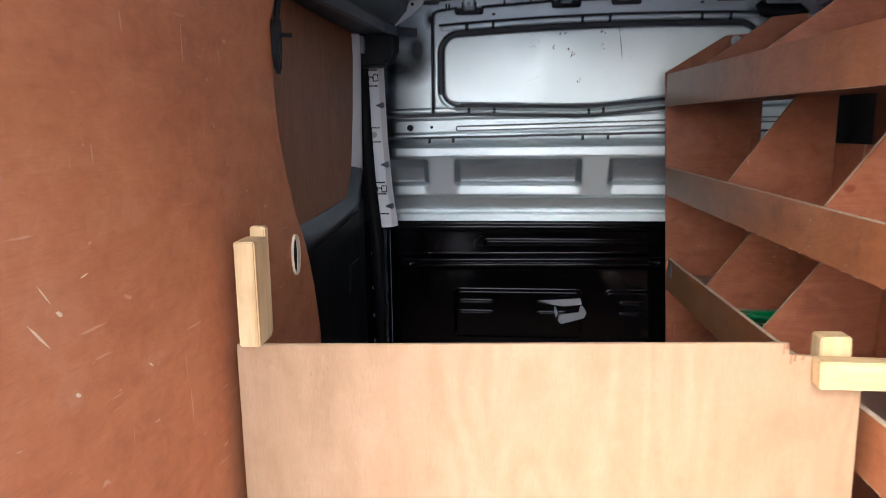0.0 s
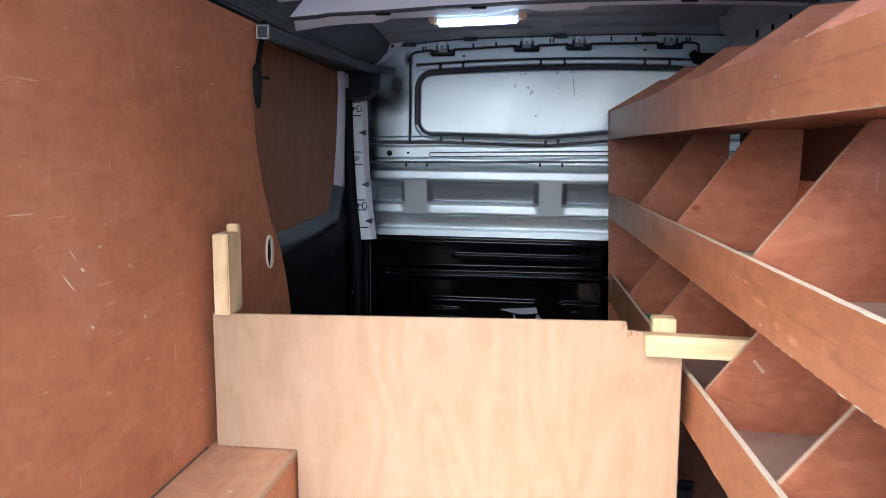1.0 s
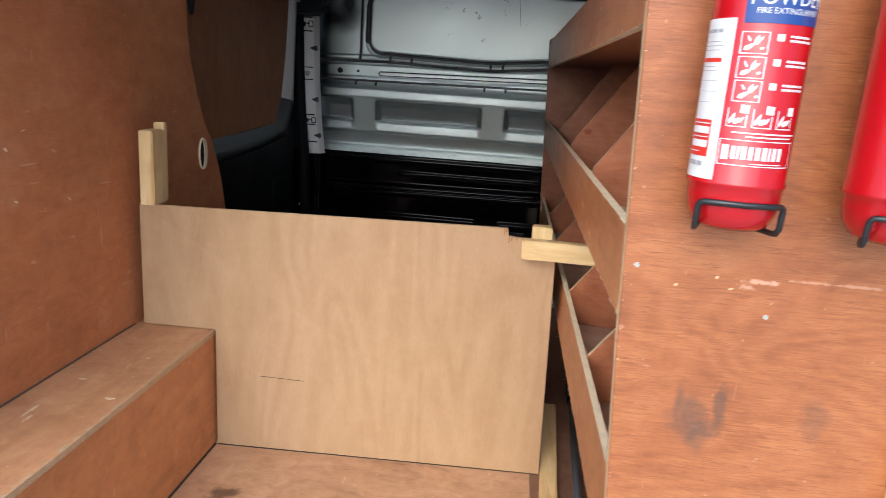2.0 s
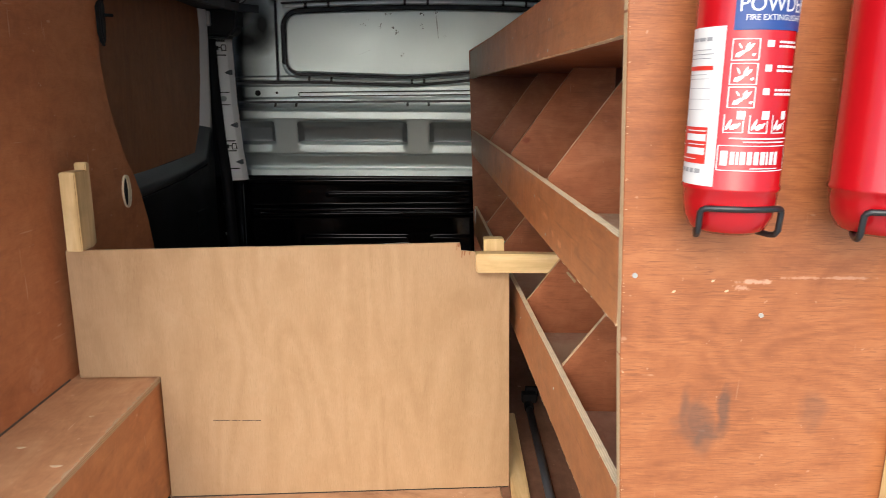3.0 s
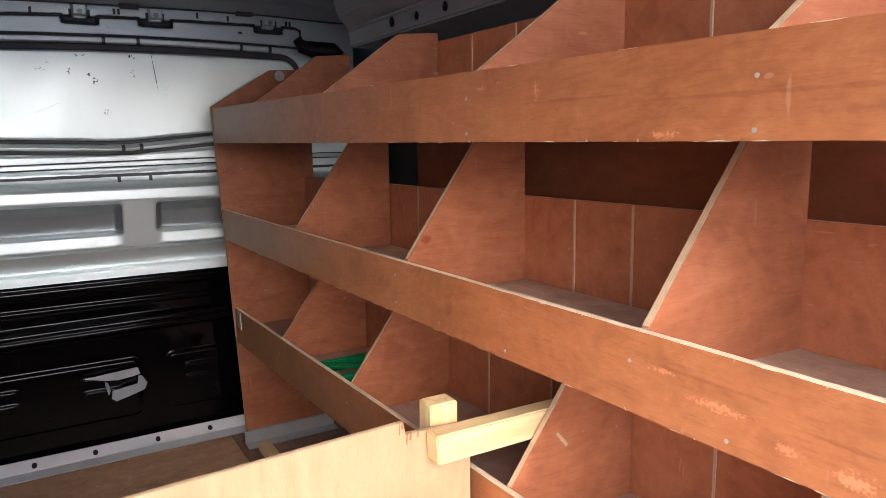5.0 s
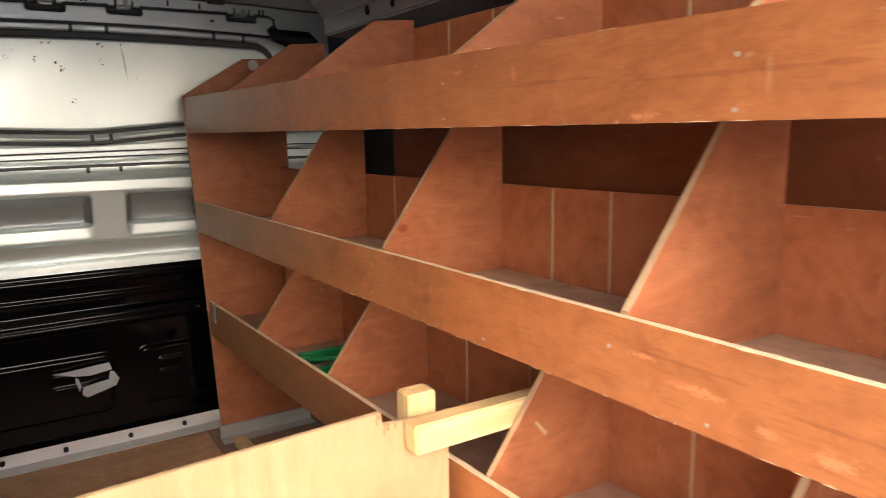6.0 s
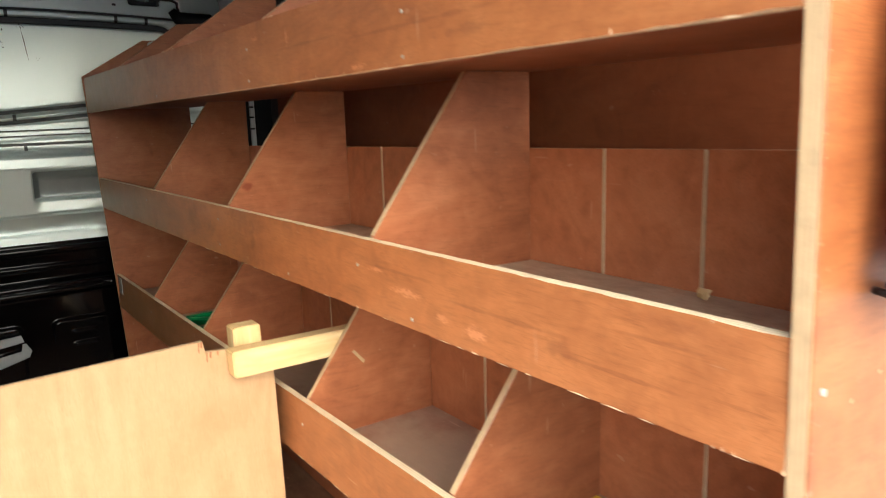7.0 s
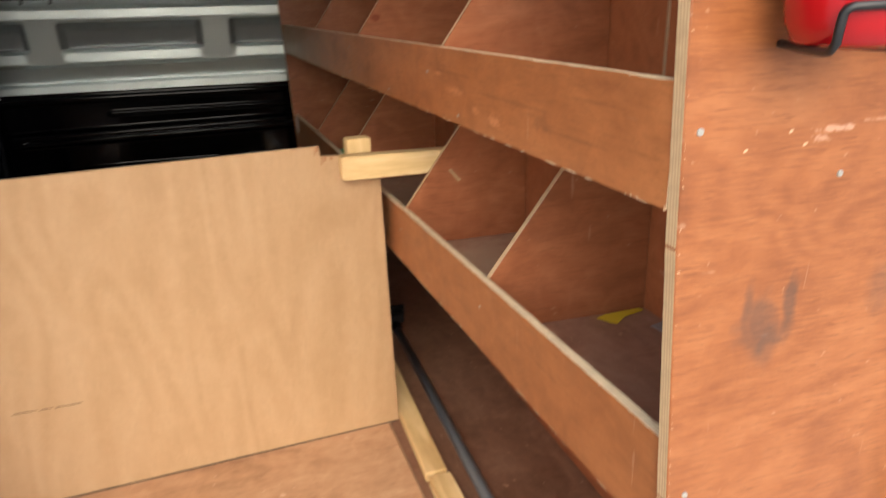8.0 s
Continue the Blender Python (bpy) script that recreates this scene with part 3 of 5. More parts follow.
def sdf(x, z, x0, x1, z0, z1, r):
    cx, cz, hx, hz = (x0 + x1) / 2, (z0 + z1) / 2, (x1 - x0) / 2 - r, (z1 - z0) / 2 - r
    dx, dz = np.abs(x - cx) - hx, np.abs(z - cz) - hz
    return np.hypot(np.maximum(dx, 0), np.maximum(dz, 0)) + np.minimum(np.maximum(dx, dz), 0) - r


def step(d, w):
    """1 inside (d < 0), 0 outside, smooth over w."""
    t = np.clip(0.5 - d / w, 0, 1)
    return t * t * (3 - 2 * t)


def ridge(z, z0, z1, w):
    return step(np.abs(z - (z0 + z1) / 2) - (z1 - z0) / 2, w)


def sheet(name, xs, zs, depth, dark, mats, label, y, shear=None, at=(0.0, 0.0)):
    """A pressed sheet; depth and dark work in its own x and z, and at places it on the bulkhead."""
    x, z = np.meshgrid(xs, zs)
    if shear:
        z = z + shear(x, z)
    h = depth(x, z)
    me = bpy.data.meshes.new(name)
    nx, nz = len(xs), len(zs)
    co = np.stack([x + at[0], y - h, z + at[1]], -1).reshape(-1, 3)
    i = (np.arange(nz - 1)[:, None] * nx + np.arange(nx - 1)[None, :]).ravel()
    quads = np.stack([i, i + 1, i + nx + 1, i + nx], 1)
    me.from_pydata(co.tolist(), [], quads.tolist())
    for m in mats:
        me.materials.append(m)
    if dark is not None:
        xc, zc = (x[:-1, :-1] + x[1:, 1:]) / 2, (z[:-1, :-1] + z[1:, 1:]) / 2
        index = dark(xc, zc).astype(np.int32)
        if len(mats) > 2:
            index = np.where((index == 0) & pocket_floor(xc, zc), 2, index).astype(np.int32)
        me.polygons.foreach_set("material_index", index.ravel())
    me.polygons.foreach_set("use_smooth", np.ones(len(quads), bool))
    ob = new(name, me)
    ob.parent = wall_front
    return tagged(ob, label)


def crown(x):
    """Rise of the strips under the roof, fullest on the far side."""
    return 0.0235 - 0.043 * (x - 0.48) ** 2


def sag(x):
    """The strips under the wide field run down to a shallow trough and up again."""
    return np.interp(x, [-0.5, -0.18, 0.24, 0.32, 0.567, 1.2], [0.0, 0.007, -0.004, -0.003, 0.020, 0.07])


def tilt(x):
    return 0.0095 + 0.018 * np.clip(x, -0.4, 1.0)


def win_edge(x, z):
    """Distance to the outline of the wide raised field."""
    return sdf(x, z - np.where(z > 1.2, crown(x), sag(x)), -0.272, 0.905, 1.058, 1.318, 0.055)


def to_line(x, z, pts):
    """Distance to a line of points."""
    d = np.full(x.shape, 9.0)
    for (xa, za), (xb, zb) in zip(pts, pts[1:]):
        ux, uz = xb - xa, zb - za
        t = np.clip(((x - xa) * ux + (z - za) * uz) / (ux * ux + uz * uz), 0, 1)
        d = np.minimum(d, np.hypot(x - xa - t * ux, z - za - t * uz))
    return d


# groove under the roof flange, dipping round the four flange tabs
TABS = ((-0.172, 1.414), (0.202, 1.430), (0.428, 1.435), (0.812, 1.438))
GROOVE = [(-0.318, 1.03), (-0.318, 1.395), (-0.312, 1.412), (-0.295, 1.421)]
for tab, low in TABS:
    GROOVE += [(tab - 0.052, low + 0.016), (tab - 0.049, low - 0.004), (tab + 0.049, low - 0.005), (tab + 0.052, low + 0.017)]
GROOVE += [(0.915, 1.453), (0.930, 1.446), (0.934, 1.40)]


def silver_depth(x, z):
    w = win_edge(x, z)
    h = 0.012 * step(w, 0.012) - 0.010 * step(np.abs(w - 0.013) - 0.011, 0.008)
    h -= 0.009 * step(to_line(x, z, GROOVE) - 0.0045, 0.005)
    h -= 0.007 * step(np.abs(z - crown(x) - 1.368) - 0.004, 0.004) * step(np.abs(x - 0.32) - 0.61, 0.01)
    h += 0.004 * step(np.abs(z - crown(x) - 1.354) - 0.008, 0.005) * step(np.abs(x - 0.32) - 0.60, 0.01)
    for tab, low in TABS:
        h -= 0.018 * step(sdf(x, z, tab - 0.052, tab + 0.052, low - 0.009, low + 0.016, 0.010), 0.007)
        h += 0.020 * step(sdf(x, z, tab - 0.021, tab + 0.021, low + 0.008, low + 0.09, 0.006), 0.005)
    # strips below the wide field
    h += 0.009 * ridge(z - sag(x), 1.024, 1.042, 0.008)
    h += 0.010 * ridge(z - 0.5 * (sag(x) + tilt(x)), 0.945, 1.000, 0.012)
    bar = sdf(x, z - tilt(x), -0.225, 1.2, 0.951, 0.969, 0.008)
    h -= 0.005 * step(bar, 0.008)
    h += 0.006 * ridge(z, 0.902, 0.918, 0.008)
    # the roll, the three pockets under it with their sloping lips, and the shelf at the foot
    rows = ((0.588, 0.050), (0.592, 0.049), (0.614, 0.044), (0.619, 0.040), (0.625, 0.020), (0.632, 0.018), (0.684, 0.030), (0.692, 0.047), (0.698, 0.051), (0.703, 0.051),
            (0.736, 0.043), (0.742, 0.036), (0.750, 0.006), (0.756, 0.003), (0.812, 0.006), (0.823, 0.012), (0.840, 0.030), (0.848, 0.047), (0.853, 0.051), (0.860, 0.051),
            (0.890, 0.044), (0.897, 0.038), (0.905, 0.012), (0.912, 0.006), (0.930, 0.0))
    deep = np.interp(z, [r[0] for r in rows], [r[1] for r in rows])
    flat = np.where((z > 0.695) & (z < 0.856), 0.050, deep)
    inside = np.zeros(x.shape)
    for x0, x1 in POCKETS:
        inside = np.maximum(inside, step(np.abs(x - (x0 + x1) / 2) - (x1 - x0) / 2, 0.030))
    h += flat + (deep - flat) * inside
    # below the roll the whole pressing leans back
    h -= 0.24 * np.clip(0.90 - z, 0, 0.4)
    # pressed back towards the side
    h -= 0.05 * np.clip((-0.46 - x) / 0.08, 0, 1) ** 2
    return h


POCKETS = ((-0.60, -0.347), (-0.224, 0.264), (0.387, 0.92))


def silver_shear(x, z):
    """Lets the rows of the sheet follow the sloping strips and the arched top."""
    slope = tilt(x) - 0.0095
    knots = ((0.925, 0.0 * x), (0.95, slope), (0.985, slope), (1.005, sag(x)), (1.09, sag(x)), (1.29, crown(x)), (1.45, crown(x)), (1.514, 0.0 * x))
    out = np.zeros(z.shape)
    for (z0, a), (z1, b) in zip(knots, knots[1:]):
        t = (z - z0) / (z1 - z0)
        out = np.where((t >= 0) & (t <= 1), a + (b - a) * t, out)
    return out


# coloured dark grey: grooves, tab recesses, ticks and the bar's outline
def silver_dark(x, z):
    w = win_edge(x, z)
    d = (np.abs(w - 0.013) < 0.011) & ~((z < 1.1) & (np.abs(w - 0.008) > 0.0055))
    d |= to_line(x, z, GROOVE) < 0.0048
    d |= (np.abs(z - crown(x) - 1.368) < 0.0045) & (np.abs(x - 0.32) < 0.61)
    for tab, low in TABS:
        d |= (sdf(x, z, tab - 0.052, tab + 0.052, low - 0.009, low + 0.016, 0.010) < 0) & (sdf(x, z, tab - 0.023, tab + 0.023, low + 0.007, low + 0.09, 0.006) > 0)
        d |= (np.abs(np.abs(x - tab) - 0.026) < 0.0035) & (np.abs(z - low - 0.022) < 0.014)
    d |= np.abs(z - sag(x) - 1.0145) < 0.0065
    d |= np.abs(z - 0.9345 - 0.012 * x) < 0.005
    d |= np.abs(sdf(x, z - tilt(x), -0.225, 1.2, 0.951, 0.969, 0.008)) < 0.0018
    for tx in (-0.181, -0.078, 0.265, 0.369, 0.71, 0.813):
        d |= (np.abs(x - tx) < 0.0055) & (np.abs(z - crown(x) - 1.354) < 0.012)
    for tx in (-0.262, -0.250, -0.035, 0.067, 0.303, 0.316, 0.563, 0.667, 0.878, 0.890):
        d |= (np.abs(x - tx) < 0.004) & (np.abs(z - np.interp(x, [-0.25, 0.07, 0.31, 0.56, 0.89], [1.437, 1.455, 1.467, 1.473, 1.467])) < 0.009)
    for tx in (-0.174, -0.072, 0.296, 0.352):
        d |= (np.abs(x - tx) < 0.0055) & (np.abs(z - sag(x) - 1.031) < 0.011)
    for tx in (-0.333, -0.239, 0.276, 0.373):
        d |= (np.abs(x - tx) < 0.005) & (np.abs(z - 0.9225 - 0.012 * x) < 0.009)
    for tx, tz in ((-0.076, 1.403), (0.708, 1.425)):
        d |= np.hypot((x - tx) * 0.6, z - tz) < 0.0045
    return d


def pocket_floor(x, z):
    """The inside of each pocket, coloured greyer to stand in for its shade."""
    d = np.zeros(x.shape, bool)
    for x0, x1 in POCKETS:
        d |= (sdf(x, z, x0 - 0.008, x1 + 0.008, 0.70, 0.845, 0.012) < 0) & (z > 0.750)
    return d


BULK, AT = 2.885, (-0.024, 0.0215)
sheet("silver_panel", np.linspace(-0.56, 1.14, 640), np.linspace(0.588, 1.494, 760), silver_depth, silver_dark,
      [silver, sealer, pocket_shade], "silver pressed steel upper panel with scuff marks", BULK, silver_shear, AT)


def silver_front(x, z):
    return BULK - float(silver_depth(np.array([x - AT[0]]), np.array([z - AT[1]]))[0])


def black_depth(x, z):
    h = -0.012 + 0.010 * ridge(z, 0.572, 0.596, 0.010)
    h += 0.008 * step(sdf(x, z, -0.135, 0.56, 0.514, 0.532, 0.006), 0.006)
    h += 0.028 * step(sdf(x, z - 0.01 * x, -0.50, 0.62, 0.418, 0.468, 0.02), 0.022)
    h -= 0.010 * step(np.abs(z - 0.443 - 0.01 * x) - 0.003, 0.006) * step(np.abs(x - 0.06) - 0.5, 0.02)
    for x0, x1 in ((-0.26, 0.26), (0.36, 0.80)):
        h += 0.010 * step(sdf(x, z, x0, x1, 0.12, 0.32, 0.02), 0.014)
    for x0, x1 in ((-0.245, -0.107), (0.085, 0.20), (0.42, 0.50)):
        for zc in (0.272, 0.226):
            h += 0.007 * step(sdf(x, z, x0, x1, zc - 0.006, zc + 0.004, 0.005), 0.008)
    h -= 0.05 * np.clip((-0.50 - x) / 0.06, 0, 1) ** 2
    return h


sheet("black_panel", np.linspace(-0.62, 1.14, 360), np.linspace(-0.02, 0.612, 200), black_depth, None,
      [black_gloss], "glossy black lower panel with pressed ridges", BULK)
bm = bmesh.new()
box(bm, -0.76, 1.26, 2.965, 2.99, -0.05, ROOF)
part("bulkhead_back", bm, plastic_black, wall_front)
chip_rng = random.Random(11)
for x, z, sx, sz, a in CHIPS:
    bm = bmesh.new()
    for k in range(3 + int(a * 6)):
        # ragged flakes scattered over the scuffed spot
        px, pz = x + chip_rng.gauss(0, 0.5) * sx, z + chip_rng.gauss(0, 0.5) * sz
        size, ang = chip_rng.uniform(0.0012, 0.0042) * (0.6 + 0.6 * a), chip_rng.uniform(0, math.pi)
        flat = chip_rng.uniform(0.25, 0.8)
        front = silver_front(px, pz) - 0.0006
        ring = []
        for q in range(7):
            r = size * chip_rng.uniform(0.45, 1.0)
            u, v = r * math.cos(q * 2 * math.pi / 7), flat * r * math.sin(q * 2 * math.pi / 7)
            ring.append((px + u * math.cos(ang) - v * math.sin(ang), front, pz + u * math.sin(ang) + v * math.cos(ang)))
        face(bm, ring)
    tagged(part("scuff_mark", bm, chip_dark, wall_front, "dark chips and scrapes in the silver paint"), kind="stuff")
# one long thin scratch running down, and a faint slanting one
for (x0, z0), (x1, z1), w in (((0.380, 1.348), (0.394, 1.236), 0.0022), ((0.02, 1.160), (0.10, 1.195), 0.0009)):
    bm = bmesh.new()
    ring = [(x0, z0), ((x0 * 2 + x1) / 3 + w, (z0 * 2 + z1) / 3), (x1, z1), ((x0 + x1 * 2) / 3 - w * 0.5, (z0 + z1 * 2) / 3)]
    face(bm, [(px, silver_front(px, pz) - 0.0006, pz) for px, pz in ring])
    part("scratch", bm, chip_dark, wall_front, "dark scratch in the silver paint")
for x, z, r in ((-0.435, 0.992, 0.013), (-0.348, 0.994, 0.006)):
    bm = bmesh.new()
    prism(bm, [(x + r * math.cos(a * math.pi / 9), z + r * math.sin(a * math.pi / 9)) for a in range(18)], BULK - 0.0135, BULK - 0.006, lambda a, b, h: (a, h, b))
    part("round_hole", bm, rubber, wall_front, "dark round hole")
for tab, low in TABS:
    x, z = tab + AT[0], low + 0.026 + AT[1]
    bm = bmesh.new()
    tube(bm, [(x, BULK - 0.024, z), (x, BULK - 0.002, z)], 0.008, 12)
    tube(bm, [(x, BULK - 0.026, z), (x, BULK - 0.024, z)], 0.004, 10)
    part("rivet", bm, zinc, wall_front, "round rivet in a flange tab")
# pale flange along the foot of the bulkhead with its black plugs
bm = bmesh.new()
prism(bm, [(2.80, 0.001), (2.80, 0.004), (2.856, 0.006), (2.862, 0.045), (2.868, 0.045), (2.868, 0.001)], -0.55, 1.10, lambda a, b, h: (h, a, b))
part("foot_flange", bm, white_metal, wall_front, "pale metal flange along the floor")
for x in (-0.24, -0.08, 0.10, 0.30, 0.48, 0.62, 0.80):
    bm = bmesh.new()
    tube(bm, [(x, 2.849, 0.026), (x, 2.864, 0.026)], 0.008, 10)
    part("plug", bm, plastic_black, wall_front, "round black plastic plug")
bm = bmesh.new()
tube(bm, [(0.86, 2.80, 1.425), (0.88, 2.80, 1.400), (0.93, 2.79, 1.388), (0.985, 2.77, 1.386), (1.01, 2.76, 1.365)], [0.014, 0.024, 0.031, 0.030, 0.022], 14)
tagged(part("grab_handle", bm, plastic_black), "moulded black plastic grab handle in the roof corner", "handle")

# ---- near side: plywood lining, then the sliding door beyond it ----
wall_left = tagged(new("wall_left"), "reddish plywood side lining, scratched, with a curved front edge", "wall", kind="structure")
LINE = [(REAR, -0.0), (REAR, 1.325), (0.80, 1.325), (1.30, 1.325), (1.53, 1.325), (1.545, 1.30), (1.505, 1.20), (1.478, 1.12), (1.478, 1.06),
        (1.495, 0.98), (1.53, 0.895), (1.576, 0.81), (1.622, 0.755), (1.655, 0.70), (1.69, 0.62), (1.725, 0.50), (1.745, 0.30), (1.75, 0.0)]
bm = bmesh.new()
prism(bm, LINE, -0.512, -0.50, lambda a, b, h: (h, a, b), 0, 1)
part("ply_lining", bm, [ply_wall, edge_x], wall_left)
bm = bmesh.new()
box(bm, -0.76, -0.72, REAR, FRONT, -0.05, ROOF)
part("side_skin", bm, silver_plain, wall_left)
bm = bmesh.new()
box(bm, -0.72, -0.515, REAR, 1.45, 1.0, 1.30)
box(bm, -0.72, -0.515, REAR, 1.62, 0.0, 0.60)
part("inner_panel", bm, plastic_black, wall_left, "dark inner side panel")
# oval finger hole with a pale rim
bm = bmesh.new()
N = 28
for k in range(N):
    a0, a1 = 2 * math.pi * k / N, 2 * math.pi * (k + 1) / N
    o = [(1.553 + 0.024 * math.cos(a), 0.721 + 0.046 * math.sin(a)) for a in (a0, a1)]
    i = [(1.546 + 0.016 * math.cos(a), 0.721 + 0.041 * math.sin(a)) for a in (a0, a1)]
    hexa(bm, [(-0.499, *o[0]), (-0.499, *o[1]), (-0.499, *i[1]), (-0.499, *i[0]), (-0.493, *o[0]), (-0.493, *o[1]), (-0.495, *i[1]), (-0.495, *i[0])])
part("hole_rim", bm, edge_x, wall_left, "pale sanded rim of a finger hole")
bm = bmesh.new()
prism(bm, [(1.546 + 0.016 * math.cos(k * math.pi / 14), 0.721 + 0.041 * math.sin(k * math.pi / 14)) for k in range(28)], -0.4996, -0.4965, lambda a, b, h: (h, a, b))
part("finger_hole", bm, rubber, wall_left, "dark oval finger hole")

# gouges in the lining: start and end (y, z), width
for (y0, z0), (y1, z1), w in (((0.708, 0.806), (0.738, 0.772), 0.0032), ((0.729, 0.842), (0.747, 0.818), 0.0018), ((0.753, 0.808), (0.764, 0.801), 0.0055),
                              ((0.770, 0.707), (0.780, 0.702), 0.005), ((0.60, 0.907), (0.662, 0.905), 0.0014), ((0.925, 0.690), (0.936, 0.682), 0.003), ((0.80, 0.835), (0.815, 0.838), 0.002)):
    bm = bmesh.new()
    dy, dz = y1 - y0, z1 - z0
    ln = math.hypot(dy, dz)
    py, pz = -dz / ln * w / 2, dy / ln * w / 2
    outline = [(y0, z0), (y0 + dy * 0.3 + py, z0 + dz * 0.3 + pz), (y0 + dy * 0.7 + py * 0.8, z0 + dz * 0.7 + pz * 0.8), (y1, z1), (y0 + dy * 0.6 - py, z0 + dz * 0.6 - pz), (y0 + dy * 0.25 - py * 0.7, z0 + dz * 0.25 - pz * 0.7)]
    prism(bm, outline, -0.5002, -0.4996, lambda a, b, h: (h, a, b))
    part("gouge", bm, edge_x, wall_left, "pale gouge in the lining")

# cant trim and the sliding door's track under the roof edge
bm = bmesh.new()
prism(bm, [(-0.72, 1.335), (-0.497, 1.335), (-0.487, 1.365), (-0.43, 1.43), (-0.40, ROOF), (-0.72, ROOF)], REAR, 2.86, lambda a, b, h: (a, h, b))
part("cant_trim", bm, slate_cant, wall_left, "dark cant rail along the roof edge", 0.006, 2)
bm = bmesh.new()
pts = [(-0.478, 1.50, 1.302), (-0.478, 2.20, 1.328), (-0.476, 2.52, 1.337), (-0.455, 2.66, 1.342), (-0.395, 2.75, 1.345)]
for (x0, y0, z0), (x1, y1, z1) in zip(pts, pts[1:]):
    hexa(bm, [(x0 - 0.012, y0, z0 - 0.016), (x0 + 0.012, y0, z0 - 0.016), (x1 + 0.012, y1, z1 - 0.016), (x1 - 0.012, y1, z1 - 0.016),
              (x0 - 0.012, y0, z0 + 0.016), (x0 + 0.012, y0, z0 + 0.016), (x1 + 0.012, y1, z1 + 0.016), (x1 - 0.012, y1, z1 + 0.016)])
part("door_track", bm, slate_track, wall_left, "grey channel track of the sliding door")
bm = bmesh.new()
for z0, z1 in ((1.2845, 1.2865), (1.3165, 1.3185)):
    box(bm, -0.494, -0.462, 1.490, 1.499, z0, z1)
for x0, x1 in ((-0.494, -0.492), (-0.464, -0.462)):
    box(bm, x0, x1, 1.490, 1.499, 1.2865, 1.3165)
part("track_end", bm, white_metal, wall_left, "bright cut end of the track")
# seat belt style strap guide hanging at the lining's edge
strap = thing("strap_guide", (-0.49, 1.49, 1.10), "black plastic strap guide hanging at the lining edge", "strap guide")
bm = bmesh.new()
prism(bm, [(1.466, 1.205), (1.478, 1.222), (1.494, 1.215), (1.494, 1.16), (1.484, 1.105), (1.468, 1.14)], -0.498, -0.482, lambda a, b, h: (h, a, b))
part("guide_body", bm, plastic_black, strap, "", 0.004, 2)
bm = bmesh.new()
hexa(bm, [(-0.497, 1.478, 1.20), (-0.491, 1.478, 1.20), (-0.491, 1.50, 1.20), (-0.497, 1.50, 1.20), (-0.497, 1.535, 1.335), (-0.491, 1.535, 1.335), (-0.491, 1.555, 1.335), (-0.497, 1.555, 1.335)])
part("strap", bm, rubber, strap, "black webbing strap")
bm = bmesh.new()
tube(bm, [(-0.485, 1.480, 1.185), (-0.462, 1.492, 1.185)], 0.004, 8)
part("peg", bm, plastic_black, strap)

door = tagged(new("door_1"), "closed sliding van door with brown plywood panel and dark trim", "sliding door", kind="structure")
bm = bmesh.new()
prism(bm, [(1.40, 0.70), (1.40, 1.33), (2.60, 1.33), (2.61, 1.25), (2.58, 1.05), (2.53, 0.86), (2.45, 0.755), (1.95, 0.735)], -0.612, -0.60, lambda a, b, h: (h, a, b), 0, 1)
part("ply_panel", bm, [ply_door, edge_x], door, "yellowish brown plywood door panel")
bm = bmesh.new()
box(bm, -0.70, -0.615, 1.36, 2.74, 0.0, 1.38)
part("door_skin", bm, plastic_black, door)
# silver inner frame, sweeping down into the ledge of the lower trim
EDGE_IN = [(2.60, 1.33), (2.61, 1.25), (2.58, 1.05), (2.53, 0.86), (2.45, 0.755), (2.20, 0.742), (1.95, 0.735), (1.60, 0.73)]
EDGE_OUT = [(2.665, 1.33), (2.675, 1.25), (2.66, 1.05), (2.65, 0.84), (2.56, 0.70), (2.25, 0.672), (1.95, 0.66), (1.60, 0.655)]
bm = bmesh.new()
a = [bm.verts.new((-0.600, y, z)) for y, z in EDGE_IN]
b = [bm.verts.new((-0.578, (y + p) / 2, (z + q) / 2)) for (y, z), (p, q) in zip(EDGE_IN, EDGE_OUT)]
c = [bm.verts.new((-0.585, p, q)) for p, q in EDGE_OUT]
e = [bm.verts.new((-0.618, p, q - 0.004)) for p, q in EDGE_OUT]
for r0, r1 in ((a, b), (b, c), (c, e)):
    for k in range(len(a) - 1):
        f = bm.faces.new((r0[k], r0[k + 1], r1[k + 1], r1[k]))
        f.smooth = True
        f.material_index = 0 if k < 3 else 1
part("inner_edge", bm, [primer_white, plastic_grey], door, "silver door edge running down into a slate grey ledge")
bm = bmesh.new()
prism(bm, [(1.40, 0.0), (1.40, 0.655), (1.95, 0.657), (2.25, 0.668), (2.56, 0.695), (2.62, 0.76), (2.68, 0.72), (2.68, 0.0)], -0.615, -0.592, lambda a, b, h: (h, a, b))
part("lower_trim", bm, plastic_black, door, "dark moulded lower door trim", 0.006, 2)
bm = bmesh.new()
box(bm, -0.594, -0.586, 1.80, 2.30, 0.30, 0.315)
box(bm, -0.594, -0.586, 2.40, 2.55, 0.42, 0.52)
part("trim_moulding", bm, plastic_black, door, "", 0.003)

pillar = tagged(new("pillar_1"), "pale slotted metal pillar with black door seal", "pillar", kind="structure")
bm = bmesh.new()
PILL = [(-0.605, 1.40), (-0.600, 1.20), (-0.592, 0.95), (-0.577, 0.75), (-0.558, 0.60)]
rows = [[bm.verts.new((x + dx, yy, z)) for dx, yy in ((0, 2.78), (0.055, 2.80), (0.07, 2.84))] for x, z in PILL]
for r0, r1 in zip(rows, rows[1:]):
    for k in range(2):
        bm.faces.new((r0[k], r0[k + 1], r1[k + 1], r1[k]))
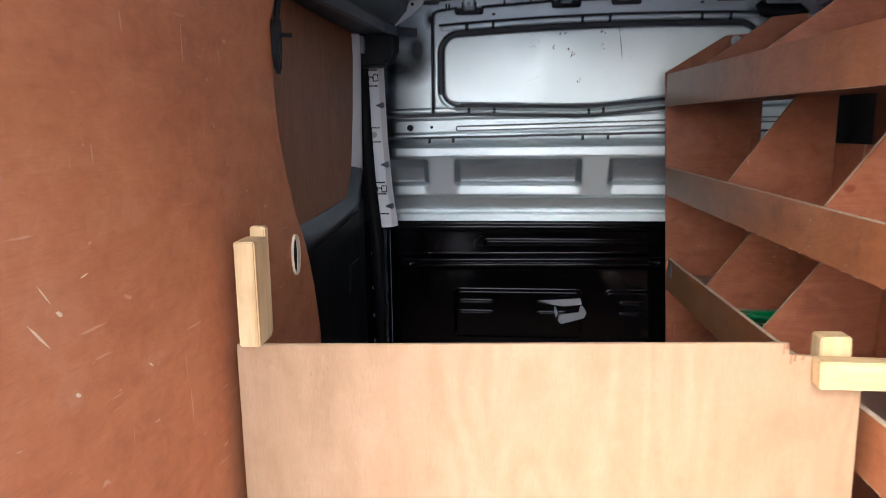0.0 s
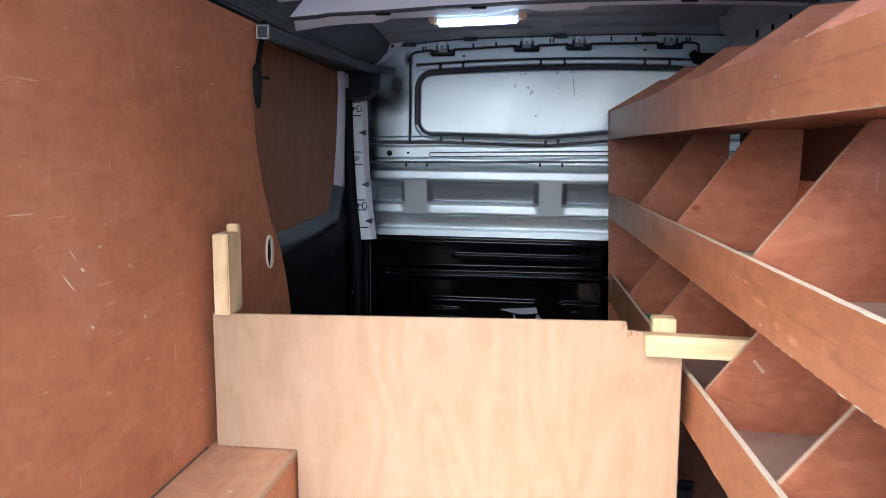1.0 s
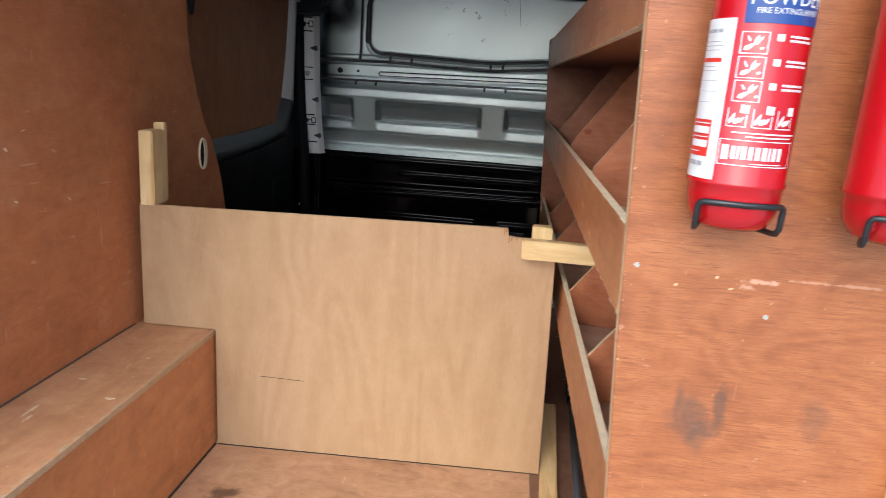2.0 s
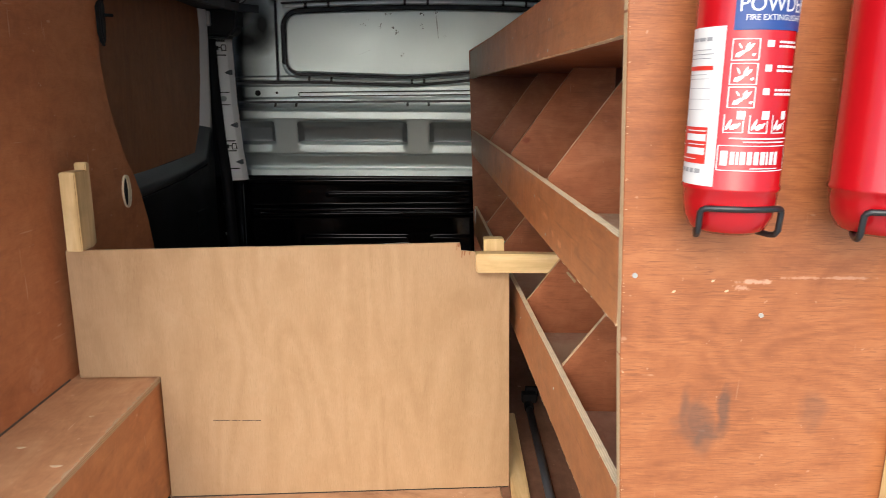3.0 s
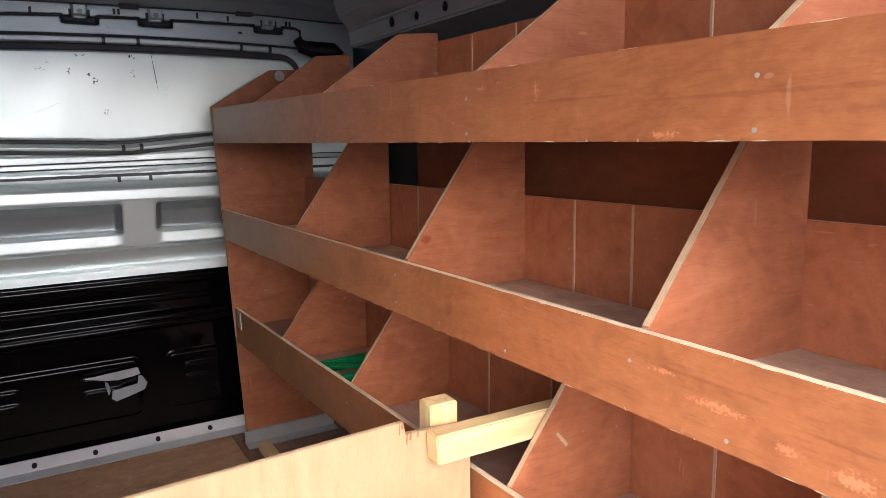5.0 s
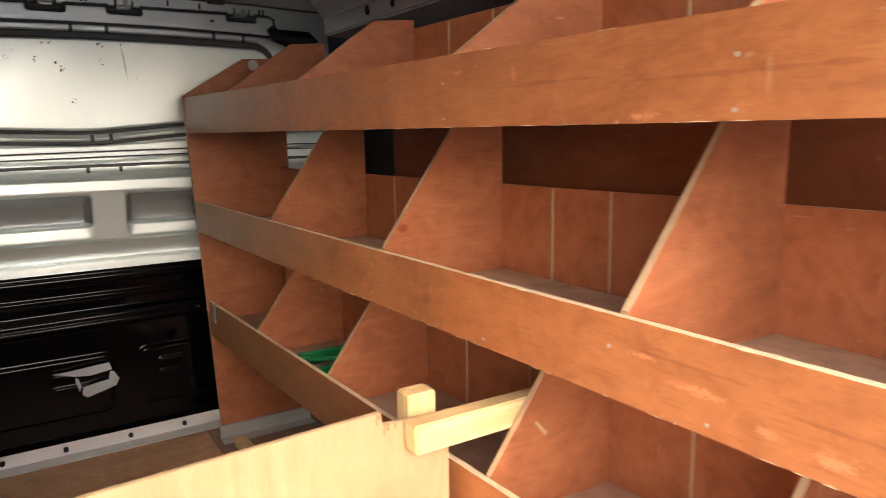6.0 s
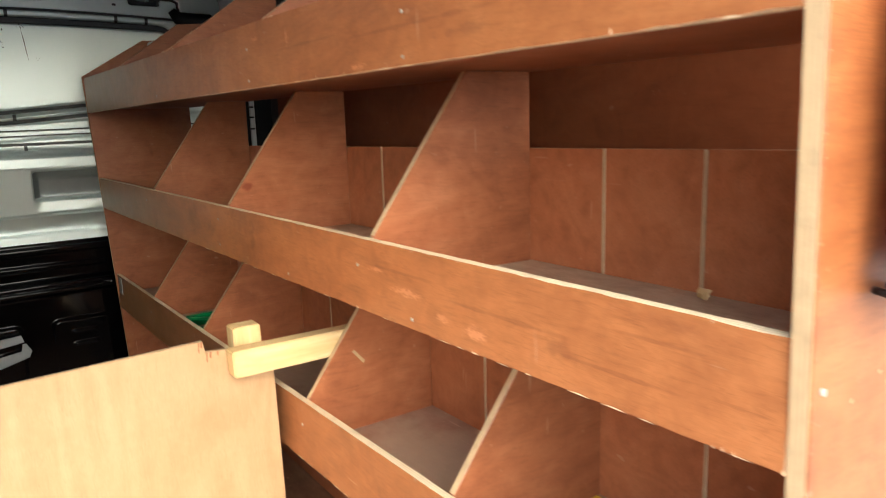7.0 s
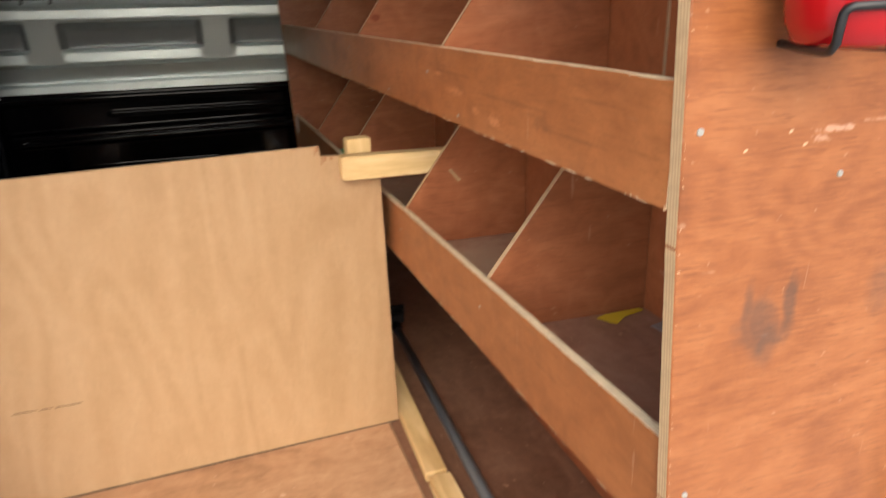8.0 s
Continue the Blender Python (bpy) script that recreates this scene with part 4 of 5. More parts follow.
part("pillar_face", bm, primer_white, pillar)


def pill_x(z):
    return float(np.interp(z, [p[1] for p in PILL[::-1]], [p[0] for p in PILL[::-1]]))


for z, h, w in ((1.215, 0.0022, 0.05), (1.155, 0.0022, 0.05), (0.995, 0.002, 0.05), (0.94, 0.002, 0.05), (0.78, 0.0022, 0.05), (0.735, 0.0022, 0.05), (0.655, 0.002, 0.05)):
    bm = bmesh.new()
    x = pill_x(z)
    box(bm, x + 0.002, x + w, 2.782, 2.7965, z - h, z + h)
    part("seam", bm, rubber, pillar, "dark seam across the pillar")
for z in (1.185, 0.755):
    bm = bmesh.new()
    x = pill_x(z) + 0.03
    tube(bm, [(x - 0.026, 2.785, z), (x - 0.010, 2.782, z)], 0.009, 10)
    tube(bm, [(x - 0.006, 2.785, z + 0.003), (x + 0.006, 2.782, z + 0.003), (x + 0.008, 2.782, z + 0.013), (x + 0.024, 2.784, z + 0.013), (x + 0.026, 2.784, z - 0.010), (x + 0.008, 2.782, z - 0.012), (x + 0.006, 2.782, z + 0.002)], 0.0026, 8)
    part("striker_loop", bm, plastic_black, pillar, "black striker loop")
for z in (1.08, 0.85, 0.685):
    bm = bmesh.new()
    x = pill_x(z) + 0.058
    prism(bm, [(x - 0.022, z), (x + 0.014, z + 0.015), (x + 0.014, z - 0.013)], 2.782, 2.80, lambda a, b, h: (a, h, b))
    part("pressed_dimple", bm, plastic_grey, pillar, "dark pressed dimple", 0.004, 2)
bm = bmesh.new()
tube(bm, [(pill_x(0.965) + 0.025, 2.782, 0.967), (pill_x(0.965) + 0.025, 2.80, 0.967)], 0.012, 14)
part("bolt", bm, zinc, pillar)
bm = bmesh.new()
tube(bm, [(-0.585, 2.70, 1.34), (-0.592, 2.72, 1.20), (-0.588, 2.73, 1.0), (-0.578, 2.735, 0.80), (-0.560, 2.74, 0.60), (-0.55, 2.74, 0.30), (-0.55, 2.74, 0.0)], 0.024, 12)
part("door_seal", bm, rubber, pillar, "thick black rubber door seal")
bm = bmesh.new()
box(bm, -0.72, -0.555, 2.75, 2.92, -0.02, 0.605)
part("pillar_foot", bm, black_gloss, pillar, "black lower pillar", 0.01, 2)
for z in (0.585, 0.50, 0.36, 0.245, 0.14):
    bm = bmesh.new()
    tube(bm, [(-0.575, 2.744, z), (-0.575, 2.755, z)], 0.009, 10)
    part("pillar_plug", bm, zinc, pillar, "small bright plug")
# roller housing and hinge bracket at the track's end
housing = thing("roller_housing", (-0.55, 2.68, 1.22), "black roller housing at the end of the door track", "roller housing")
bm = bmesh.new()
prism(bm, [(-0.64, 1.37), (-0.45, 1.37), (-0.455, 1.26), (-0.49, 1.22), (-0.60, 1.215), (-0.64, 1.26)], 2.66, 2.76, lambda a, b, h: (a, h, b))
part("housing_body", bm, plastic_black, housing, "", 0.012, 2)
bm = bmesh.new()
box(bm, -0.585, -0.565, 2.64, 2.665, 1.265, 1.325)
part("roller_bolt", bm, zinc, housing, "bright roller bolt", 0.003)
bm = bmesh.new()
prism(bm, [(-0.50, 1.385), (-0.455, 1.435), (-0.40, 1.475), (-0.355, 1.475), (-0.375, 1.44), (-0.43, 1.40), (-0.475, 1.375)], 2.79, 2.80, lambda a, b, h: (a, h, b))
bracket = tagged(part("hinge_bracket", bm, primer_white, None, "", 0.002), "bright pressed metal bracket with round holes", "bracket")
for x, z, r in ((-0.405, 1.455, 0.006), (-0.43, 1.432, 0.004)):
    bm = bmesh.new()
    tube(bm, [(x, 2.7885, z), (x, 2.791, z)], r, 10)
    part("bracket_hole", bm, rubber, bracket)
bm = bmesh.new()
tube(bm, [(-0.60, 2.74, 1.445), (-0.44, 2.78, 1.452)], 0.015, 12)
tagged(part("brace_tube", bm, zinc), "short galvanised brace tube under the roof", "tube")

# ---- boxed wheel arch ----
arch = thing("wheel_arch_box", (-0.40, 0.65, 0.0), "reddish plywood box over the wheel arch with a worn front edge", "wheel arch box")
bm = bmesh.new()
box(bm, -0.499, -0.2945, REAR + 0.03, 1.40, 0.309, 0.323, (0, 0, 1, 1, 1, 1))
part("top_board", bm, [ply_lid, edge_z], arch, "", 0.0015)
for x, y, a, b in ((-0.432, 0.838, 0.008, 0.004), (-0.440, 0.69, 0.003, 0.024), (-0.425, 0.66, 0.002, 0.016), (-0.36, 0.97, 0.005, 0.003), (-0.33, 0.77, 0.010, 0.004)):
    bm = bmesh.new()
    prism(bm, [(x + a * math.cos(k) * (1 + 0.4 * math.sin(3 * k)), y + b * math.sin(k) * (1 + 0.3 * math.cos(5 * k))) for k in [i * math.pi / 6 for i in range(12)]], 0.3229, 0.3235, lambda p, q, h: (p, q, h))
    part("gouge", bm, edge_x, arch, "pale gouge in the top")
bm = bmesh.new()
box(bm, -0.309, -0.299, REAR + 0.03, 1.40, 0.0005, 0.3085, (1, 1, 1, 0, 1, 0))
part("side_board", bm, [ply_arch, edge_y], arch, "", 0.001)
# thin line of dirt where the box top meets the lining
bm = bmesh.new()
prism(bm, [(-0.4995, 0.3235), (-0.4995, 0.3268), (-0.498, 0.3262), (-0.4968, 0.3235)], REAR + 0.04, 1.158, lambda a, b, h: (a, h, b))
part("lining_dirt", bm, dirt_brown, arch, "thin brown line of dirt along the lining")
# dark strips where box and board meet the floor
bm = bmesh.new()
prism(bm, [(-0.2988, 0.0004), (-0.2988, 0.0030), (-0.2970, 0.0026), (-0.2935, 0.0004)], REAR + 0.03, 1.178, lambda a, b, h: (a, h, b))
part("joint_line", bm, joint_dark, arch, "dark line along the floor joint")
# torn veneer along the top board's front edge
tear_rng = random.Random(23)
bm = bmesh.new()
y = REAR + 0.04
while y < 1.37:
    ln, wd = tear_rng.uniform(0.012, 0.05), tear_rng.uniform(0.004, 0.0085) * (1.6 if tear_rng.random() < 0.2 else 1)
    pts = [(-0.2948, y), (-0.2948, y + ln), (-0.2948 - wd * tear_rng.uniform(0.3, 0.9), y + ln * 0.8), (-0.2948 - wd, y + ln * tear_rng.uniform(0.4, 0.6)), (-0.2948 - wd * tear_rng.uniform(0.3, 0.8), y + ln * 0.2)]
    prism(bm, pts, 0.3226, 0.3236, lambda p, q, h: (p, q, h))
    y += ln * tear_rng.uniform(0.8, 1.15)
tagged(part("torn_veneer", bm, edge_strip, arch, "pale torn veneer along the front edge"), kind="stuff")

# ---- partition board across the load floor ----
board = thing("partition_board", (0.04, 1.18, 0.0), "pale new plywood board standing across the floor", "board")


def on_board(x, z, d):
    """The board leans a little and stands a little askew."""
    return (x, 1.166 + (x + 0.48) * 0.018 + (0.64 - z) * 0.045 * (x + 0.6) + d, z)


bm = bmesh.new()
prism(bm, [(-0.480, 0.3255), (-0.292, 0.3255), (-0.292, 0.001), (0.562, 0.001), (0.541, 0.628), (0.452, 0.634), (0.428, 0.636), (0.425, 0.655), (-0.480, 0.637)],
      0.0, 0.009, lambda a, b, h: on_board(a, b, h), 0, 1)
part("ply_sheet", bm, [ply_new, edge_y], board, "", 0.0008)
bm = bmesh.new()
for x0, x1, z in ((-0.175, -0.135, 0.2085), (-0.13, -0.11, 0.2075), (-0.105, -0.06, 0.2065)):
    p = [on_board(x0, z - 0.0012, -0.0004), on_board(x1, z - 0.0016, -0.0004), on_board(x1, z + 0.0002, -0.0004), on_board(x0, z + 0.0009, -0.0004)]
    face(bm, p)
part("pencil_mark", bm, pencil, board, "short dark pencil line")
bm = bmesh.new()
for k in range(12):
    xa, xb = -0.29 + 0.848 * k / 12, -0.29 + 0.848 * (k + 1) / 12
    (pa, qa, _), (pb, qb, _) = on_board(xa, 0.0, 0.0), on_board(xb, 0.0, 0.0)
    wa, wb = 0.0030 - 0.0015 * k / 12, 0.0030 - 0.0015 * (k + 1) / 12
    hexa(bm, [(pa, qa - wa, 0.0003), (pb, qb - wb, 0.0003), (pb, qb - 0.0003, 0.0003), (pa, qa - 0.0003, 0.0003), (pa, qa - wa * 0.6, 0.0020), (pb, qb - wb * 0.6, 0.0020), (pb, qb - 0.0003, 0.0024), (pa, qa - 0.0003, 0.0024)])
part("joint_line", bm, joint_dark, board, "dark line along the board's foot")
# splinters where the corner has been sawn away
bm = bmesh.new()
for x, z0, z1, w in ((0.4225, 0.644, 0.655, 0.0022), (0.430, 0.618, 0.636, 0.0016), (0.436, 0.624, 0.6355, 0.0024), (0.448, 0.626, 0.6345, 0.0018), (0.418, 0.636, 0.6545, 0.0012)):
    face(bm, [on_board(x - w, z0 + 0.002, -0.0008), on_board(x + w * 0.4, z0, -0.0008), on_board(x + w, z1, -0.0012), on_board(x - w * 0.6, z1, -0.0010)])
tagged(part("splinters", bm, torn_wood, board, "brown torn fibres at the notch"), kind="stuff")


def batten(name, corners, mat, label):
    bm = bmesh.new()
    hexa(bm, corners)
    return tagged(part(name, bm, mat, None, "", 0.0025, 2), label, "timber batten")


def bar_box(x0, x1, y0, y1, z0, z1):
    return [(x0, y0, z0), (x1, y0, z0), (x1, y1, z0), (x0, y1, z0), (x0, y0, z1), (x1, y0, z1), (x1, y1, z1), (x0, y1, z1)]


batten("timber_batten", bar_box(-0.468, -0.432, 1.150, 1.212, 0.6385, 0.818), pine_z, "pale pine batten upright on the board's end by the lining")
batten("timber_batten", bar_box(-0.464, -0.437, 1.2135, 1.232, 0.640, 0.834), pine_z, "second pine batten upright behind the board's end")
batten("timber_batten", [(0.462, 1.1465, 0.592), (0.730, 1.1480, 0.590), (0.730, 1.1800, 0.590), (0.462, 1.1800, 0.592),
                         (0.460, 1.1465, 0.637), (0.730, 1.1480, 0.634), (0.730, 1.1800, 0.634), (0.460, 1.1800, 0.637)], pine_x, "pine batten lying level across the board's corner")
batten("timber_batten", bar_box(0.483, 0.531, 1.204, 1.242, 0.520, 0.659), pine_z, "short pine block upright behind the board")

# ---- racking along the far side ----
rack = thing("racking", RACK, "reddish plywood van racking with lipped shelves and sloping dividers", "shelf rack")
Y0, Y1 = 0.296, 2.70
BACK = 0.831
LEAN_NEAR = ((0.0, 0.599), (0.5, 0.565), (0.73, 0.5505), (1.07, 0.5365), (1.178, 0.533))
LEAN_FAR = ((0.0, 0.576), (1.178, 0.5235))


def end_panel(y0, y1, lean):
    prof = [(x, z) for z, x in lean]
    prof += [(0.725, 1.302), (0.862, 1.308), (0.866, 0.90), (0.90, 0.60), (0.90, 0.0)]
    bm = bmesh.new()
    prism(bm, prof, y0, y1, lambda a, b, h: (a, h, b), 0, 1)
    return bm


near_end = part("end_panel", end_panel(0.281, Y0, LEAN_NEAR), [ply_post, edge_y], rack, "orange brown plywood end panel with scuffs and a dark smudge", 0.0012)
# veneer fibres torn along the panel's front edge
bm = bmesh.new()
fibre_rng = random.Random(21)
for k in range(42):
    z = 0.42 + 0.72 * fibre_rng.random()
    x = float(np.interp(z, [p[0] for p in LEAN_NEAR], [p[1] for p in LEAN_NEAR])) + 0.0012
    ln, wd, sl = fibre_rng.uniform(0.0008, 0.0032), fibre_rng.uniform(0.0002, 0.0005), fibre_rng.uniform(-0.001, 0.001)
    face(bm, [(x, 0.2806, z - wd), (x + ln, 0.2806, z + sl), (x, 0.2806, z + wd)])
tagged(part("torn_edge", bm, splinter_pale, near_end, "pale torn fibres along the panel edge"), kind="stuff")
part("end_panel", end_panel(Y1, Y1 + 0.012, LEAN_FAR), [ply_z, edge_y], rack, "", 0.0012)

# lipped rails: near and far front edge x, bottom, top
RAILS = ((0.538, 1.049, 1.137, 0.529, 1.060, 1.173), (0.549, 0.757, 0.850, 0.541, 0.738, 0.840), (0.571, 0.441, 0.549, 0.560, 0.379, 0.499))
SHELF = ((1.068, 1.083), (0.784, 0.770), (0.462, 0.432))


def rail_at(k, y):
    t = (y - Y0) / (Y1 - Y0)
    xa, b0, t0, xb, b1, t1 = RAILS[k]
    return xa + (xb - xa) * t, b0 + (b1 - b0) * t, t0 + (t1 - t0) * t


def shelf_at(k, y):
    return SHELF[k][0] + (SHELF[k][1] - SHELF[k][0]) * (y - Y0) / (Y1 - Y0)


rng = random.Random(5)
TH = 0.011
rails = []
for k in range(3):
    bm = bmesh.new()
    # cut in short lengths whose edges are knocked about
    ys = [Y0 + (Y1 - Y0) * i / 120 for i in range(121)]
    rows = []
    for i, y in enumerate(ys):
        x, b, t = rail_at(k, y)
        n1, n2 = (rng.gauss(0, 0.00015) - (0.0008 if rng.random() < 0.03 else 0) for _ in range(2))
        rows.append([bm.verts.new(p) for p in ((x, y, b - n1), (x, y, t + n2), (x + TH, y, t + rng.gauss(0, 0.00015)), (x + TH, y, b))])
    for r0, r1 in zip(rows, rows[1:]):
        for j, mi in ((0, 0), (1, 1), (2, 0), (3, 1)):
            bm.faces.new((r0[j], r0[(j + 1) % 4], r1[(j + 1) % 4], r1[j])).material_index = mi
    bm.faces.new(rows[0]).material_index = 1
    bm.faces.new(rows[-1]).material_index = 1
    rails.append(part("rail", bm, [ply_rail, edge_x], rack, ("upper", "middle", "lower")[k] + " plywood lip rail, chipped along its edges"))
    # pale splinters along the lower edge
    bm = bmesh.new()
    for i in range((10, 26, 34)[k]):
        y = Y0 + (Y1 - Y0) * rng.random() ** 1.6
        x, b, t = rail_at(k, y)
        low = rng.random() < 0.7
        z, up = (b, 1) if low else (t, -1)
        w, h, lean = rng.uniform(0.0005, 0.0013), rng.uniform(0.0015, 0.0055), rng.uniform(-0.002, 0.002)
        p = [(x - 0.0004, y - w, z), (x - 0.0004, y + w, z), (x - 0.0022, y + lean, z + up * h), (x - 0.0012, y, z - up * 0.0008)]
        v = [bm.verts.new(q) for q in p]
        for ids in ((0, 1, 2), (0, 2, 3), (1, 2, 3), (0, 1, 3)):
            bm.faces.new([v[j] for j in ids])
    tagged(part("splintered_edge", bm, splinter_pale, rails[-1]), "pale torn splinters on the rail edge", kind="stuff")
    # veneer torn from the rail's edges, most of it towards the open end
    bm = bmesh.new()
    for top in (True, False):
        y = Y0 + 0.02
        while y < 2.3:
            ln = tear_rng.uniform(0.006, 0.035)
            if tear_rng.random() < (0.5 if y < 1.3 else 0.22) * (1.0 if k else 0.5):
                wd = tear_rng.uniform(0.0006, 0.0018) * (1.8 if tear_rng.random() < 0.06 else 1.0) * (0.6 if top else 0.8)
                pts = [(0.0, 0.0), (1.0, 0.0), (0.85, tear_rng.uniform(0.2, 0.7)), (tear_rng.uniform(0.4, 0.65), 1.0), (0.2, tear_rng.uniform(0.3, 0.8))]
                ring = []
                for u, v in pts:
                    x, b, t = rail_at(k, y + u * ln)
                    ring.append((x - 0.0005, y + u * ln, t - v * wd + 0.0004 if top else b + v * wd - 0.0004))
                face(bm, ring)
            y += ln * tear_rng.uniform(1.0, 1.8)
    tagged(part("torn_edge", bm, edge_x, rails[-1]), "pale torn veneer along the rail edge", kind="stuff")
    bm = bmesh.new()
    za, zb = shelf_at(k, Y0), shelf_at(k, Y1)
    xa, xb = RAILS[k][0] + TH + 0.0005, RAILS[k][3] + TH + 0.0005
    # tops take the shelf ply, undersides the darker red-brown one
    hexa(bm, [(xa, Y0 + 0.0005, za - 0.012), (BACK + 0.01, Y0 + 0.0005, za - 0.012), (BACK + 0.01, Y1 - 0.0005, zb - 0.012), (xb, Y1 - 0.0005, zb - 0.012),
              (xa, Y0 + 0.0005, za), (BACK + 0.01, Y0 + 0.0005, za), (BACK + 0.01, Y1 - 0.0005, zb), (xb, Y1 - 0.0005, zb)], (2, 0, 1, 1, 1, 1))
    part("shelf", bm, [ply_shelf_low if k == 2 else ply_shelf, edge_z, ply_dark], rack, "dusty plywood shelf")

TOP_DIV, MID_DIV, LOW_DIV = (0.72, 1.176, 1.762, 2.27), (0.867, 1.435, 2.033), (0.721, 1.138, 1.733, 2.219)
SKEW = {0.867: -0.016, 0.721: -0.012}


def divider(k, y, label=""):
    x, b, t = rail_at(k, y)
    x += TH + (0.012 if k == 1 else 0.002)
    s = shelf_at(k, y) + 0.0005
    if k == 0:
        prof = [(x, s), (x, t - 0.001), (x + 0.185, t + 0.134), (BACK, t + 0.142), (BACK, s)]
    else:
        roof = shelf_at(k - 1, y) - 0.0125
        run = (roof - t) * (0.715 if k == 1 else 0.74)
        prof = [(x, s), (x, t - 0.001), (x + run, roof), (BACK, roof), (BACK, s)]
    back = SKEW.get(y, -0.004)
    bm = bmesh.new()
    prism(bm, prof, -0.0055, 0.0055, lambda a, c, h: (a, y + h + back * (a - x) / (BACK - x), c), 0, 1)
    return part("divider", bm, [ply_z if k else ply_x, edge_y], rack, label, 0.0008)


for k, rows_y in enumerate((TOP_DIV, MID_DIV, LOW_DIV)):
    for y in rows_y:
        divider(k, y)

# backs: low plywood lips pieced together, pale strips in their joints
MID_JOINT = (0.552, 0.703, 1.140, 1.280, 1.66, 1.866, 2.30)
LOW_JOINT = (0.537, 0.964, 1.34, 1.556, 2.0, 2.45)
TOP_JOINT = (0.50, 0.86, 1.003, 1.456, 1.611)
for joints, k, height in ((MID_JOINT, 1, 0.168), (LOW_JOINT, 2, 0.30), (TOP_JOINT, 0, 0.205)):
    last = Y1 if k else 1.95
    cuts = (Y0, *joints, last)
    for a, b in zip(cuts, cuts[1:]):
        a, b = a + (0.003 if a != Y0 else 0.0005), b - (0.003 if b != last else 0.0005)
        z0, z1 = shelf_at(k, a) + 0.0005, shelf_at(k, b) + 0.0005
        bm = bmesh.new()
        hexa(bm, [(BACK + 0.001, a, z0), (BACK + 0.0095, a, z0), (BACK + 0.0095, b, z1), (BACK + 0.001, b, z1),
                  (BACK + 0.001, a, z0 + height), (BACK + 0.0095, a, z0 + height), (BACK + 0.0095, b, z1 + height), (BACK + 0.001, b, z1 + height)], (1, 1, 1, 0, 1, 0))
        part("back_panel", bm, [ply_back, edge_z], rack)
    for y in joints:
        z = shelf_at(k, y) + 0.001
        bm = bmesh.new()
        box(bm, BACK - 0.0005, BACK + 0.0085, y - 0.0028, y + 0.0028, z, z + height - 0.002)
        part("joint_strip", bm, edge_strip, rack, "pale plywood strip in a joint", 0.001)

# screws: (rail, y, share of the height)
SCREWS = ((0, 0.72, 0.60), (0, 0.72, 0.10), (0, 1.176, 0.62), (0, 1.176, 0.12), (0, 1.762, 0.14), (1, 0.867, 0.62), (1, 0.74, 0.12), (1, 1.435, 0.72), (1, 1.435, 0.2),
          (1, 1.10, 0.12), (1, 2.033, 0.7), (2, 0.721, 0.6), (2, 1.138, 0.6), (2, 1.733, 0.6), (2, 2.219, 0.6))
for k, y, share in SCREWS:
    x, b, t = rail_at(k, y)
    bm = bmesh.new()
    z = b + (t - b) * share
    tube(bm, [(x - 0.0008, y, z), (x + 0.001, y, z)], 0.0023, 10)
    part("screw", bm, steel, rails[k], "small bright screw head")
for x, z, r in ((0.560, 0.816, 0.0026), (0.693, 0.774, 0.0025), (0.582, 0.505, 0.0026)):
    bm = bmesh.new()
    tube(bm, [(x, 0.2795, z), (x, 0.2815, z)], r, 12)
    part("screw", bm, steel, near_end, "small bright screw head")
# small chips torn out of the face
for x, z in ((0.601, 0.799), (0.655, 0.800), (0.640, 0.8105)):
    bm = bmesh.new()
    face(bm, [(x + fibre_rng.uniform(0.6, 1.0) * 0.0030 * math.cos(a), 0.2806, z + fibre_rng.uniform(0.4, 1.0) * 0.0018 * math.sin(a) + 0.0009 * math.cos(a)) for a in (0.2, 1.3, 2.2, 3.3, 4.4, 5.4)])
    part("chip", bm, splinter_pale, near_end, "pale chip torn out of the veneer")
bm = bmesh.new()
tube(bm, [(0.757, 2.690, 1.283), (0.757, 2.7005, 1.283)], 0.017, 16)
tube(bm, [(0.757, 2.688, 1.283), (0.757, 2.690, 1.283)], 0.0125, 16)
tube(bm, [(0.757, 2.682, 1.283), (0.757, 2.688, 1.283)], 0.008, 6)
tube(bm, [(0.757, 2.679, 1.283), (0.757, 2.682, 1.283)], 0.0042, 10)
part("washer_bolt", bm, zinc, rack, "bolt with a wide washer through the end panel")
bm = bmesh.new()
x, b, t = rail_at(2, 2.66)
box(bm, x - 0.002, x - 0.0002, 2.625, 2.672, t - 0.062, t - 0.006)
tube(bm, [(x - 0.0035, 2.64, t - 0.02), (x - 0.001, 2.64, t - 0.02)], 0.004, 8)
part("fixing_plate", bm, zinc, rack, "small galvanised plate on the lower rail")
bm = bmesh.new()
prism(bm, [(2.689, 0.001), (2.689, 0.048), (2.699, 0.048), (2.699, 0.001)], 0.565, 0.898, lambda a, b, h: (h, a, b))
prism(bm, [(2.640, 0.001), (2.640, 0.004), (2.689, 0.004), (2.689, 0.001)], 0.565, 0.898, lambda a, b, h: (h, a, b))
part("foot_angle", bm, zinc, rack, "pale metal angle at the foot of the end panel")
bm = bmesh.new()
box(bm, BACK + 0.03, BACK + 0.042, Y0, 2.35, 0.001, 0.43)
part("low_back", bm, ply_dark, rack, "plywood back below the lowest shelf")
# stub battens at the end panel's outer edge
for z0, z1, x0 in ((0.758, 0.885, 0.832), (0.40, 0.654, 0.845)):
    bm = bmesh.new()
    hexa(bm, bar_box(x0, x0 + 0.022, 0.256, 0.2805, z0, z1))
    part("edge_batten", bm, pine_z, rack, "short pine batten on the panel's edge", 0.002, 2)

